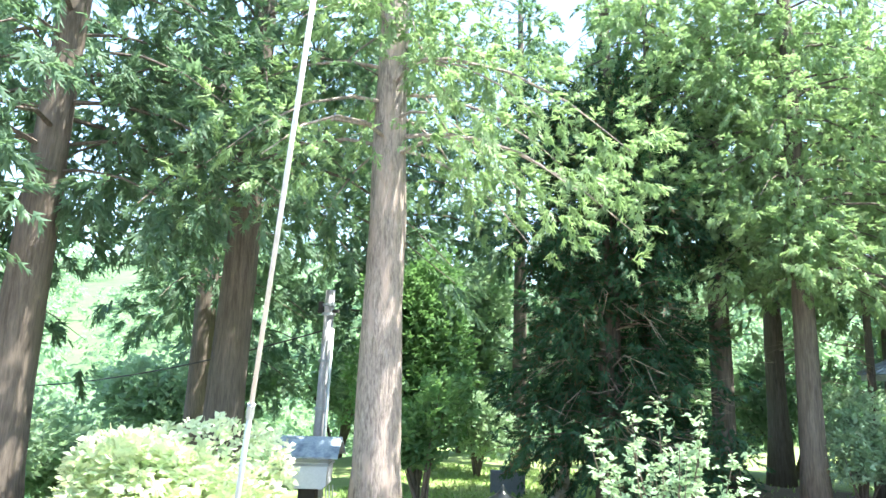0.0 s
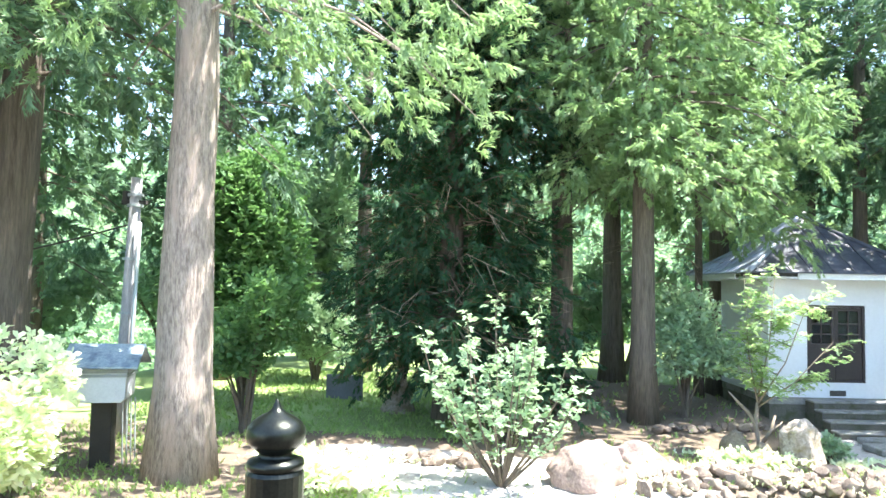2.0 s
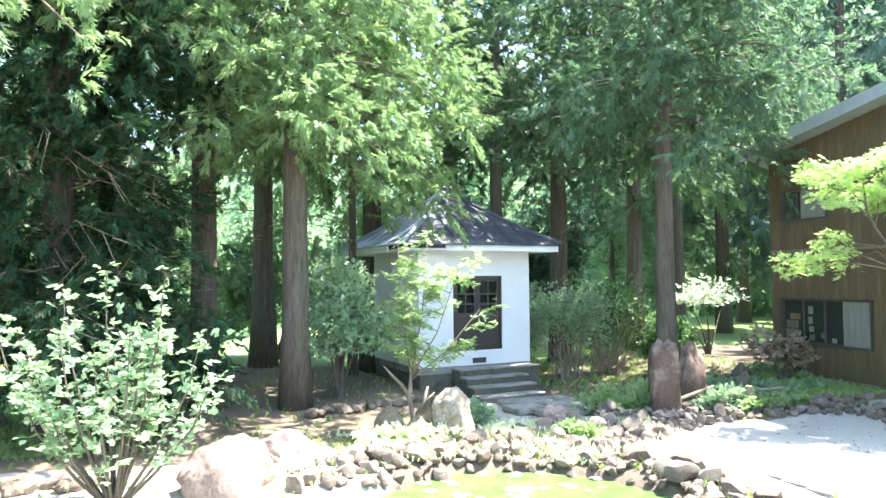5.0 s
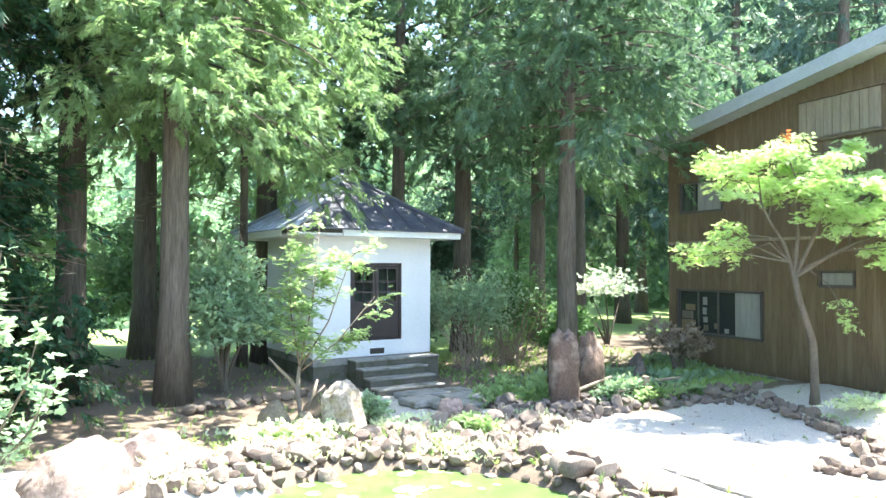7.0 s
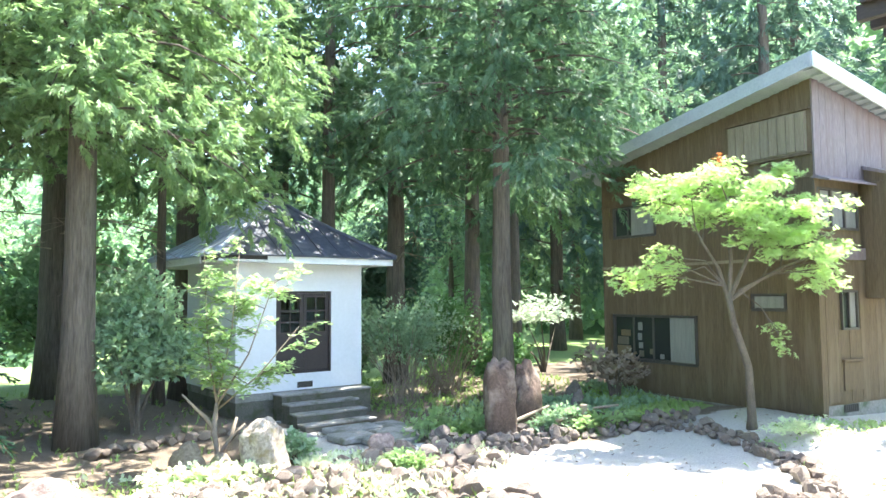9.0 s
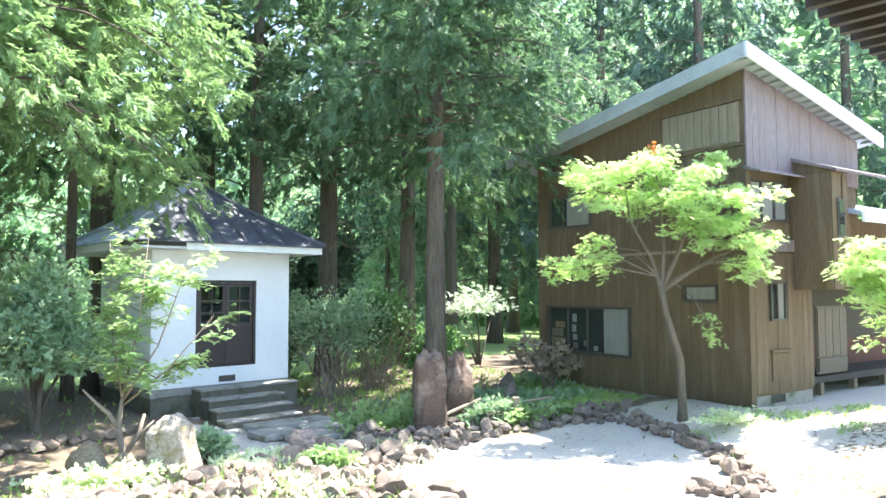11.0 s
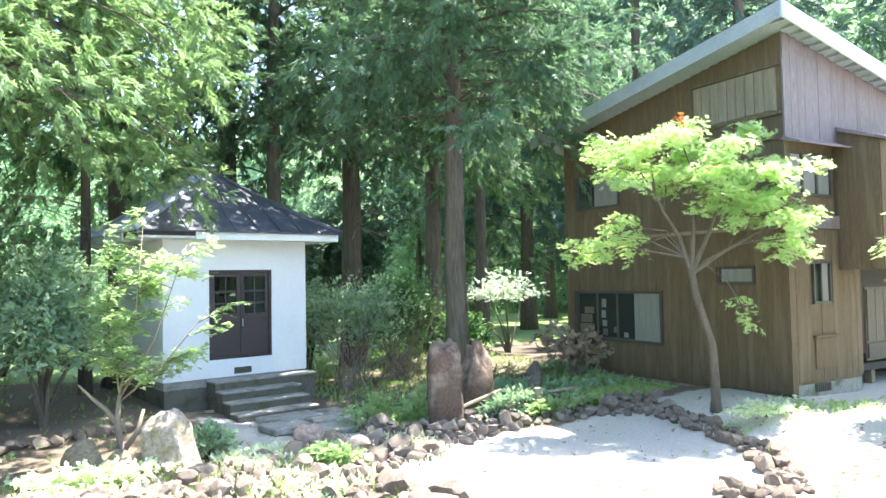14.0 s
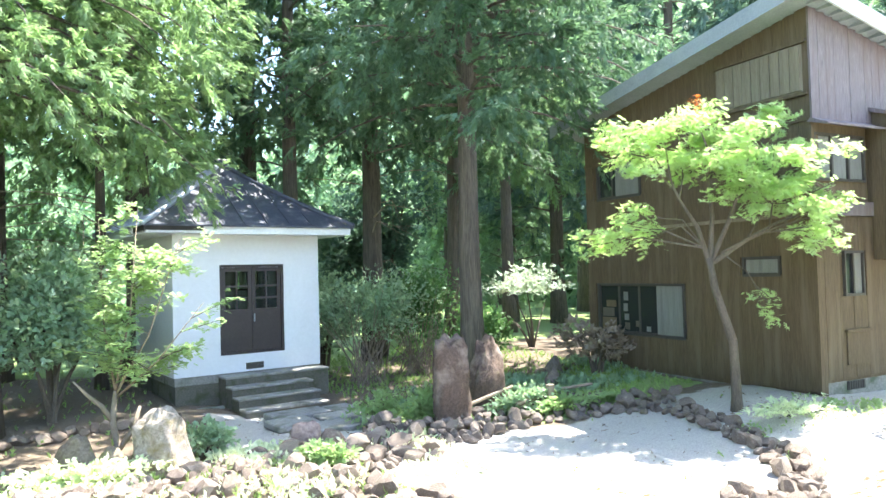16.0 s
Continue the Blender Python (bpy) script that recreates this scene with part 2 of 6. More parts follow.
def fast(name, verts, faces, material, parent=None, kind="", label="", smooth=False, category=""):
    """verts (n,3), faces (m,k): one mesh with faces of k corners."""
    verts = np.asarray(verts, np.float32)
    faces = np.asarray(faces, np.int32)
    me = bpy.data.meshes.new(name)
    me.vertices.add(len(verts))
    me.vertices.foreach_set("co", verts.ravel())
    k = faces.shape[1]
    me.loops.add(faces.size)
    me.loops.foreach_set("vertex_index", faces.ravel())
    me.polygons.add(len(faces))
    me.polygons.foreach_set("loop_start", np.arange(0, faces.size, k, dtype=np.int32))
    if smooth:
        me.polygons.foreach_set("use_smooth", np.ones(len(faces), bool))
    me.update(calc_edges=True)
    me.materials.append(material)
    ob = new(name, me)
    if parent:
        ob.parent = parent
    if kind or label or category:
        tagged(ob, label, category, kind=kind)
    return ob


def thing(name, loc, label, category, group="", rz=0.0):
    e = new(name)
    e.empty_display_size = 0.2
    e.location = loc
    e.rotation_euler = (0, 0, rz)
    return tagged(e, label, category, group)


def box(bm, x0, x1, y0, y1, z0, z1, bevel=0.0):
    r = bmesh.ops.create_cube(bm, size=1)
    vs = r["verts"]
    for v in vs:
        v.co = Vector(((x0 + x1) / 2 + v.co.x * (x1 - x0), (y0 + y1) / 2 + v.co.y * (y1 - y0), (z0 + z1) / 2 + v.co.z * (z1 - z0)))
    if bevel:
        es = list({e for v in vs for e in v.link_edges})
        bmesh.ops.bevel(bm, geom=es, offset=bevel, segments=1, affect="EDGES")
    return vs


def islands(bm):
    """The loose pieces of bm, each as a bmesh of its own."""
    bm.verts.index_update()
    seen, out = set(), []
    for v0 in bm.verts:
        if v0.index in seen:
            continue
        stack, vs = [v0], []
        seen.add(v0.index)
        while stack:
            v = stack.pop()
            vs.append(v)
            for e in v.link_edges:
                w = e.other_vert(v)
                if w.index not in seen:
                    seen.add(w.index)
                    stack.append(w)
        nb = bmesh.new()
        made = {v: nb.verts.new(v.co) for v in vs}
        for f in {f for v in vs for f in v.link_faces}:
            nb.faces.new([made[v] for v in f.verts])
        nb.normal_update()
        out.append(nb)
    bm.free()
    return out


def boxes(*specs, bevel=0.0):
    bm = bmesh.new()
    for s in specs:
        box(bm, *s, bevel=bevel)
    return bm


def prism(bm, pts, axis, a, b):
    """A flat outline of (u, v) points pushed out along axis (0 x, 1 y, 2 z) from a to b."""
    def put(u, v, w):
        return {0: (w, u, v), 1: (u, w, v), 2: (u, v, w)}[axis]
    lo = [bm.verts.new(put(u, v, a)) for u, v in pts]
    hi = [bm.verts.new(put(u, v, b)) for u, v in pts]
    n = len(pts)
    bm.faces.new(lo)
    bm.faces.new(hi[::-1])
    for i in range(n):
        bm.faces.new((lo[i], hi[i], hi[(i + 1) % n], lo[(i + 1) % n]))
    bmesh.ops.recalc_face_normals(bm, faces=bm.faces)


def tube(bm, pts, radii, sides=8, rough=0.0, rng=None):
    """A tapered limb through the points."""
    rings = []
    pts = [Vector(p) for p in pts]
    for i, p in enumerate(pts):
        d = (pts[min(i + 1, len(pts) - 1)] - pts[max(i - 1, 0)]).normalized()
        a = d.orthogonal().normalized() if abs(d.z) < 0.9 else Vector((1, 0, 0))
        b = d.cross(a).normalized()
        a = b.cross(d).normalized()
        ring = []
        for s in range(sides):
            t = 2 * math.pi * s / sides
            r = radii[i] * (1 + (rng.uniform(-rough, rough) if rng else 0))
            ring.append(bm.verts.new(p + (a * math.cos(t) + b * math.sin(t)) * r))
        rings.append(ring)
    for r0, r1 in zip(rings, rings[1:]):
        for s in range(sides):
            bm.faces.new((r0[s], r0[(s + 1) % sides], r1[(s + 1) % sides], r1[s]))
    bm.faces.new(rings[0][::-1])
    bm.faces.new(rings[-1])


def smoothstep(a, b, x):
    t = np.clip((x - a) / (b - a), 0, 1)
    return t * t * (3 - 2 * t)


POND = [(4.13, 13.36), (5.01, 13.6), (6.16, 13.33), (6.84, 12.57), (7.26, 11.6), (7.0, 10.6), (6.0, 9.7), (4.4, 9.6), (3.2, 10.6), (3.1, 12.3)]
RING = [(7.9, 15.1), (8.5, 14.5), (9.2, 14.3), (10.0, 14.75), (10.9, 14.95), (12.0, 14.55), (12.45, 13.8), (12.3, 12.86), (12.05, 11.8), (11.4, 10.9), (10.75, 10.4), (10.3, 10.85)]


def inside(px, py, poly):
    """Signed distance to a closed outline, negative inside."""
    px, py = np.asarray(px, float), np.asarray(py, float)
    d = np.full(px.shape, 1e9)
    ins = np.zeros(px.shape, bool)
    for (x0, y0), (x1, y1) in zip(poly, poly[1:] + poly[:1]):
        ex, ey = x1 - x0, y1 - y0
        t = np.clip(((px - x0) * ex + (py - y0) * ey) / (ex * ex + ey * ey), 0, 1)
        d = np.minimum(d, np.hypot(px - x0 - t * ex, py - y0 - t * ey))
        cross = ((y0 > py) != (y1 > py)) & (px < ex * (py - y0) / (ey + 1e-12) + x0)
        ins ^= cross
    return np.where(ins, -d, d)


def height(x, y):
    x, y = np.asarray(x, float), np.asarray(y, float)
    h = 0.06 + 0.30 * smoothstep(11.0, 14.5, x) * smoothstep(8, 11, y) + 0.03 * np.sin(x * 1.3 + y * 0.7) + 0.025 * np.sin(x * 0.6 - y * 1.9)
    h = h - 0.10 * smoothstep(1.9, 0.9, np.hypot(x - 8.0, y - 17.6))
    h = h + 0.22 * smoothstep(15.6, 18.5, y) * smoothstep(7.5, 4.0, x) * smoothstep(-3, 0, x)
    d = inside(x, y, POND)
    h = h - 0.55 * smoothstep(0.15, -0.5, d) + 0.05 * smoothstep(1.6, 0.5, d) * smoothstep(0.1, 0.5, d)
    h = h - 7.0 * smoothstep(-9, -40, x) - 4.0 * smoothstep(30, 60, y) * smoothstep(8, -2, x)
    return h


def hz(x, y):
    return float(height(x, y))


def ground():
    xs = np.concatenate([[-3000, -900, -300, -120], np.arange(-60, -8, 3.0), np.arange(-8, 20, 0.16), np.arange(20, 70, 3.0), [120, 300, 900, 3000]])
    ys = np.concatenate([[-3000, -900, -300, -90, -40, -15, -5, 0, 4], np.arange(6, 26, 0.16), np.arange(26, 80, 3.0), [120, 300, 900, 3000]])
    X, Y = np.meshgrid(xs, ys, indexing="ij")
    Z = height(X, Y)
    rs = np.random.RandomState(3)
    near = (X > -8) & (X < 20) & (Y > 6) & (Y < 26)
    Z = Z + near * rs.normal(0, 0.008, X.shape)
    V = np.stack([X, Y, Z], -1).reshape(-1, 3)
    nx, ny = X.shape
    i, j = np.meshgrid(np.arange(nx - 1), np.arange(ny - 1), indexing="ij")
    a = (i * ny + j).ravel()
    F = np.stack([a, a + ny, a + ny + 1, a + 1], 1)
    ob = fast("ground", V, F, M_GROUND, kind="structure", smooth=True, label="gravel yard with soil, moss and grass")
    x, y = X.ravel(), Y.ravel()
    gr = smoothstep(7.4, 8.6, x + 0.25 * (y - 12)) * smoothstep(15.6, 14.4, y + 0.12 * (x - 8))
    gr = np.maximum(gr, smoothstep(15.3, 14.4, y) * smoothstep(-4, -1, x) * smoothstep(7, 3, x) * 0.9 * smoothstep(0.2, 0.8, inside(x, y, POND)))
    gr = np.maximum(gr, smoothstep(6.0, 6.6, x) * smoothstep(8.6, 8.0, x) * smoothstep(14.8, 15.3, y) * smoothstep(18.6, 18, y))
    gr = np.maximum(gr, smoothstep(1.6, 1.1, np.abs(inside(x, y, POND))) * .8 * smoothstep(4.6, 3.4, x))
    gr = np.maximum(gr, smoothstep(13.5, 15, x) * smoothstep(12.6, 12.0, y))
    grass = np.maximum(smoothstep(15.0, 16.5, y) * smoothstep(1.5, -1.0, x), smoothstep(22, 25, y))
    bed = smoothstep(14.6, 15.0, y) * smoothstep(8.4, 9.6, x) * smoothstep(14.6, 14.2, x) * smoothstep(18.4, 17, y)
    grass = np.maximum(grass, bed)
    edge = 9.3 + (x - 9.5) * 0.17
    gr = gr * (1 - smoothstep(8.0, 8.8, x) * smoothstep(edge + .05, edge - .25, y) * smoothstep(6.5, 7.5, y))
    moss = smoothstep(8.4, 9.6, x) * smoothstep(edge - 0.25, edge, y) * smoothstep(edge + 0.95, edge + 0.55, y)
    moss = np.maximum(moss, 0.62 * smoothstep(0.45, 0.2, np.abs(y - (11.05 - (x - 9.6) * 0.9))) * smoothstep(8.6, 9.2, x) * smoothstep(11.2, 10.4, x))
    cols = np.stack([gr * (1 - bed), grass, moss, np.ones_like(x)], -1).astype(np.float32)
    ca = ob.data.color_attributes.new("cover", "FLOAT_COLOR", "POINT")
    ca.data.foreach_set("color", cols.ravel())


ground()


def water():
    bm = bmesh.new()
    c = Vector((5.2, 11.5, 0))
    vs = [bm.verts.new((c.x + (x - c.x) * 1.05, c.y + (y - c.y) * 1.05, -0.10)) for x, y in POND]
    bm.faces.new(vs)
    bmesh.ops.recalc_face_normals(bm, faces=bm.faces)
    w = part("water", bm, M_WATER, None, "still green pond water", "structure")
    if w.data.polygons[0].normal.z < 0:
        w.data.flip_normals()


water()


# ---- the hut ----
HX0, HX1, HY0, HY1 = 6.0, 8.87, 19.24, 22.0


def hut():
    t = thing("storehouse", (6.0, 19.24, 0.1), "small white plastered storehouse with dark hipped roof and concrete steps", "building", rz=radians(9.0))
    o = Vector((-6.0, -19.24, -0.1))

    def P(name, bm, m, label="", par=None, smooth=False):
        bmesh.ops.translate(bm, vec=o, verts=bm.verts)
        return part(name, bm, m, par or t, label, smooth=smooth)

    dx0, dx1, dz0, dz1 = 6.85, 8.12, 0.95, 2.64
    fw = bmesh.new()
    outer = [fw.verts.new((x, HY0, z)) for x, z in ((HX0, .62), (HX1, .62), (HX1, 3.20), (HX0, 3.20))]
    inner = [fw.verts.new((x, HY0, z)) for x, z in ((dx0, dz0), (dx1, dz0), (dx1, dz1), (dx0, dz1))]
    for k in range(4):
        fw.faces.new((outer[k], outer[(k + 1) % 4], inner[(k + 1) % 4], inner[k]))
    g = bmesh.ops.extrude_face_region(fw, geom=fw.faces[:])
    bmesh.ops.translate(fw, vec=(0, .14, 0), verts=[v for v in g["geom"] if isinstance(v, bmesh.types.BMVert)])
    bmesh.ops.recalc_face_normals(fw, faces=fw.faces)
    P("front_wall", fw, M_PLASTER, "white plaster front wall, slightly weathered")
    P("side_wall", boxes((HX0, HX0 + .14, HY0 + .142, HY1, .62, 3.20)), M_PLASTER, "white plaster side wall")
    P("side_wall", boxes((HX1 - .14, HX1, HY0 + .142, HY1, .62, 3.20)), M_PLASTER, "white plaster side wall")
    P("back_wall", boxes((HX0 + .142, 8.1, HY1 - .14, HY1, .62, 3.20), (8.1, HX1 - .142, HY1 - .14, HY1, .62, 2.1), (8.1, HX1 - .142, HY1 - .14, HY1, 2.68, 3.20), (8.66, HX1 - .142, HY1 - .14, HY1, 2.1, 2.68)), M_PLASTER)
    bw = P("back_window", boxes((8.1, 8.14, HY1 - .1, HY1 - .04, 2.1, 2.68), (8.62, 8.66, HY1 - .1, HY1 - .04, 2.1, 2.68), (8.14, 8.62, HY1 - .1, HY1 - .04, 2.1, 2.14), (8.14, 8.62, HY1 - .1, HY1 - .04, 2.64, 2.68), (8.365, 8.395, HY1 - .1, HY1 - .04, 2.14, 2.64)), M_FRAME, "small window at the back, seen through the door panes")
    P("pane", boxes((8.14, 8.62, HY1 - .075, HY1 - .07, 2.14, 2.64)), M_CLEAR, "", bw)
    P("floor_slab", boxes((HX0 + .142, HX1 - .142, HY0 + .142, HY1 - .142, .56, .66)), M_CONC)
    P("foundation", boxes((HX0 + .01, HX1 - .01, HY0 + .01, HY1 - .01, .46, .62), bevel=.01), M_CONC, "grey concrete plinth")
    # Dark colour stands in for shaded soil below the plinth.
    P("footing", boxes((HX0 + .03, HX1 - .03, HY0 + .03, HY1 - .03, -.1, .459)), M_RISER, "mossy concrete footing, shade put in its dark colour")
    door = P("door", boxes((dx0, dx0 + .05, HY0 + .02, HY0 + .12, dz0, dz1), (dx1 - .05, dx1, HY0 + .02, HY0 + .12, dz0, dz1), (dx0 + .05, dx1 - .05, HY0 + .02, HY0 + .12, dz1 - .05, dz1), (dx0 + .05, dx1 - .05, HY0 + .02, HY0 + .12, dz0, dz0 + .04)), M_DOOR, "dark brown door frame")
    mid = (dx0 + dx1) / 2
    for a, b in ((dx0 + .055, mid - .004), (mid + .004, dx1 - .055)):
        leaf = boxes((a, b, HY0 + .05, HY0 + .09, dz0 + .045, 1.80), (a, a + .07, HY0 + .05, HY0 + .09, 1.80, dz1 - .055), (b - .07, b, HY0 + .05, HY0 + .09, 1.80, dz1 - .055),
                     (a + .07, b - .07, HY0 + .05, HY0 + .09, dz1 - .13, dz1 - .055), (a + .07, b - .07, HY0 + .05, HY0 + .09, 1.98, 2.02), (a + .07, b - .07, HY0 + .05, HY0 + .09, 2.21, 2.25))
        m2 = (a + b) / 2
        box(leaf, m2 - .015, m2 + .015, HY0 + .052, HY0 + .088, 1.80, dz1 - .13)
        P("door_leaf", leaf, M_DOOR, "brown steel door leaf with small panes", door)
        for i, (za, zb) in enumerate(((1.80, 1.98), (2.02, 2.21), (2.25, dz1 - .13))):
            for xa, xb in ((a + .07, m2 - .015), (m2 + .015, b - .07)):
                P("pane", boxes((xa, xb, HY0 + .068, HY0 + .072, za, zb)), M_CLEAR, "", door)
    P("handle", boxes((mid + .03, mid + .05, HY0 + .02, HY0 + .05, 1.55, 1.70), bevel=.004), M_GREYM, "small metal pull", door)
    P("vent", boxes((7.33, 7.68, HY0 - .006, HY0 + .02, .66, .78), *[(7.35, 7.66, HY0 - .014, HY0 - .006, .675 + i * .03, .69 + i * .03) for i in range(4)]), M_FRAME, "dark slotted floor vent")
    # eave soffit and fascia
    ov = 0.62
    ex0, ex1, ey0, ey1 = HX0 - ov, HX1 + .42, HY0 - ov, HY1 + ov
    P("soffit", boxes((ex0 + .03, ex1 - .03, ey0 + .03, ey1 - .03, 3.20, 3.24)), M_PLASTER, "pale eave soffit")
    P("fascia", boxes((ex0 + 1.0, ex1, ey0, ey0 + .03, 3.18, 3.33), (ex1 - .03, ex1, ey0 + .03, ey1, 3.18, 3.33), (ex0 + .03, ex1 - .03, ey1 - .03, ey1, 3.18, 3.33), (ex0, ex0 + .03, ey0 + .9, ey1, 3.18, 3.33), bevel=.005), M_WHITEM, "white painted eave board, broken off at one corner")
    P("corner_board", boxes((ex0, ex0 + 1.0, ey0 + .03, ey0 + .06, 3.21, 3.33), (ex0 + .03, ex0 + .06, ey0 + .06, ey0 + .9, 3.21, 3.33)), M_BLACK, "dark bare eave timber")
    az, ax, ay = 4.74, 7.36, 20.62
    e2 = .05
    cs = [(ex0 - e2, ey0 - e2), (ex1 + e2, ey0 - e2), (ex1 + e2, ey1 + e2), (ex0 - e2, ey1 + e2)]

    def zroof(u):
        return 3.34 + (az - 3.34) * (0.80 * u + 0.20 * u * u)

    names = ["front", "right", "back", "left"]
    for k in range(4):
        a, b = Vector((*cs[k], 0)), Vector((*cs[(k + 1) % 4], 0))
        bm = bmesh.new()
        N, S = 6, 14
        rows = []
        for i in range(N + 1):
            u = i / N
            row = []
            for j in range(S + 1):
                p = a.lerp(b, j / S).lerp(Vector((ax, ay, 0)), u * .985)
                row.append(bm.verts.new((p.x, p.y, zroof(u))))
            rows.append(row)
        for i in range(N):
            for j in range(S):
                bm.faces.new((rows[i][j], rows[i][j + 1], rows[i + 1][j + 1], rows[i + 1][j]))
        g = bmesh.ops.extrude_face_region(bm, geom=bm.faces[:])
        bmesh.ops.translate(bm, vec=(0, 0, -.03), verts=[v for v in g["geom"] if isinstance(v, bmesh.types.BMVert)])
        bmesh.ops.recalc_face_normals(bm, faces=bm.faces)
        # The left slope's sky reflection is painted as a paler metal.
        sl = P("roof_slope", bm, M_SLATE_P if k == 3 else M_SLATE, "metal roof slope, sky reflection put in its blue-grey colour" if k == 3 else "dark metal roof slope")
        # standing seams
        sb = bmesh.new()
        n = 9
        for j in range(1, n):
            f = j / n
            base = a.lerp(b, f)
            lim = 1 - abs(2 * f - 1)
            up = (Vector((ax, ay, 0)) - (a + b) / 2)
            tip = base + up * lim * 0.97
            p0 = Vector((base.x, base.y, zroof(0) + .012))
            p1 = Vector((tip.x, tip.y, zroof(lim * .97) + .012))
            tube(sb, [p0, (p0 + p1) / 2 - Vector((0, 0, .02)), p1], [.012] * 3, 4)
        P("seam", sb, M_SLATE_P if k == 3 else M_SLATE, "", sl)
    for cx, cy in cs:
        rb = bmesh.new()
        pts = [Vector((cx, cy, 0)).lerp(Vector((ax, ay, 0)), u) + Vector((0, 0, zroof(u) + .02)) for u in (0, .25, .5, .75, 1)]
        tube(rb, pts, [.055] * 5, 8)
        # Left hip caps carry the same painted sky brightness.
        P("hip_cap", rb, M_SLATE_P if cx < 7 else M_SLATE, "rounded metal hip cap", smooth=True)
    fb = boxes((ax - .13, ax + .13, ay - .13, ay + .13, az - .05, az + .1), bevel=.02)
    P("roof_cap", fb, M_SLATE)
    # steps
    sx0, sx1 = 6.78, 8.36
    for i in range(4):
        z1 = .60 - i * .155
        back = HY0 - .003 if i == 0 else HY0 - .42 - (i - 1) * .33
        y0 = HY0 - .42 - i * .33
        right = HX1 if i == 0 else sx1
        # Riser colour carries the shade, tread colour the light from above.
        st = P("step", boxes((sx0 + .02, right - .02, y0 + .025, back, -.12, z1 - .045)), M_RISER, "mossy concrete riser, shade put in its dark colour")
        P("tread", boxes((sx0, right, y0, back, z1 - .044, z1), bevel=.012), M_TREAD, "worn concrete tread, top light put in its pale colour", st)
    rs2 = random.Random(31)
    for k, (px, py, w, d) in enumerate(((7.5, 17.35, 1.0, .55), (8.25, 17.2, .5, .6), (7.1, 16.7, .7, .6), (7.9, 16.6, .75, .5), (7.45, 16.05, .8, .6), (8.3, 16.0, .55, .5))):
        P("paving_stone", boxes((px - w / 2, px + w / 2, py - d / 2, py + d / 2, .0, .11 + rs2.uniform(0, .02)), bevel=.02), M_TREAD, "flat worn paving stone before the steps")
    P("kerb", boxes((5.4, 6.74, HY0 - .5, HY0 - .42, -.1, .12), bevel=.01), M_CONC, "low concrete edging")


hut()


# ---- the house ----
def boards(bm, axis, u0, u1, z0, z1, w, face, d, rng, slant=None):
    """Vertical boards w wide on the plane; axis 'x' runs along x at y = face, 'y' along y at x = face."""
    u = u0
    while u < u1 - 1e-4:
        e = min(u + w, u1)
        k = rng.uniform(0, .006)
        za = z1 if slant is None else slant((u + e) / 2)
        if axis == "x":
            box(bm, u + .003, e - .003, face - d - k, face, z0, za)
        else:
            box(bm, face - d - k, face, u + .003, e - .003, z0, za)
        u = e


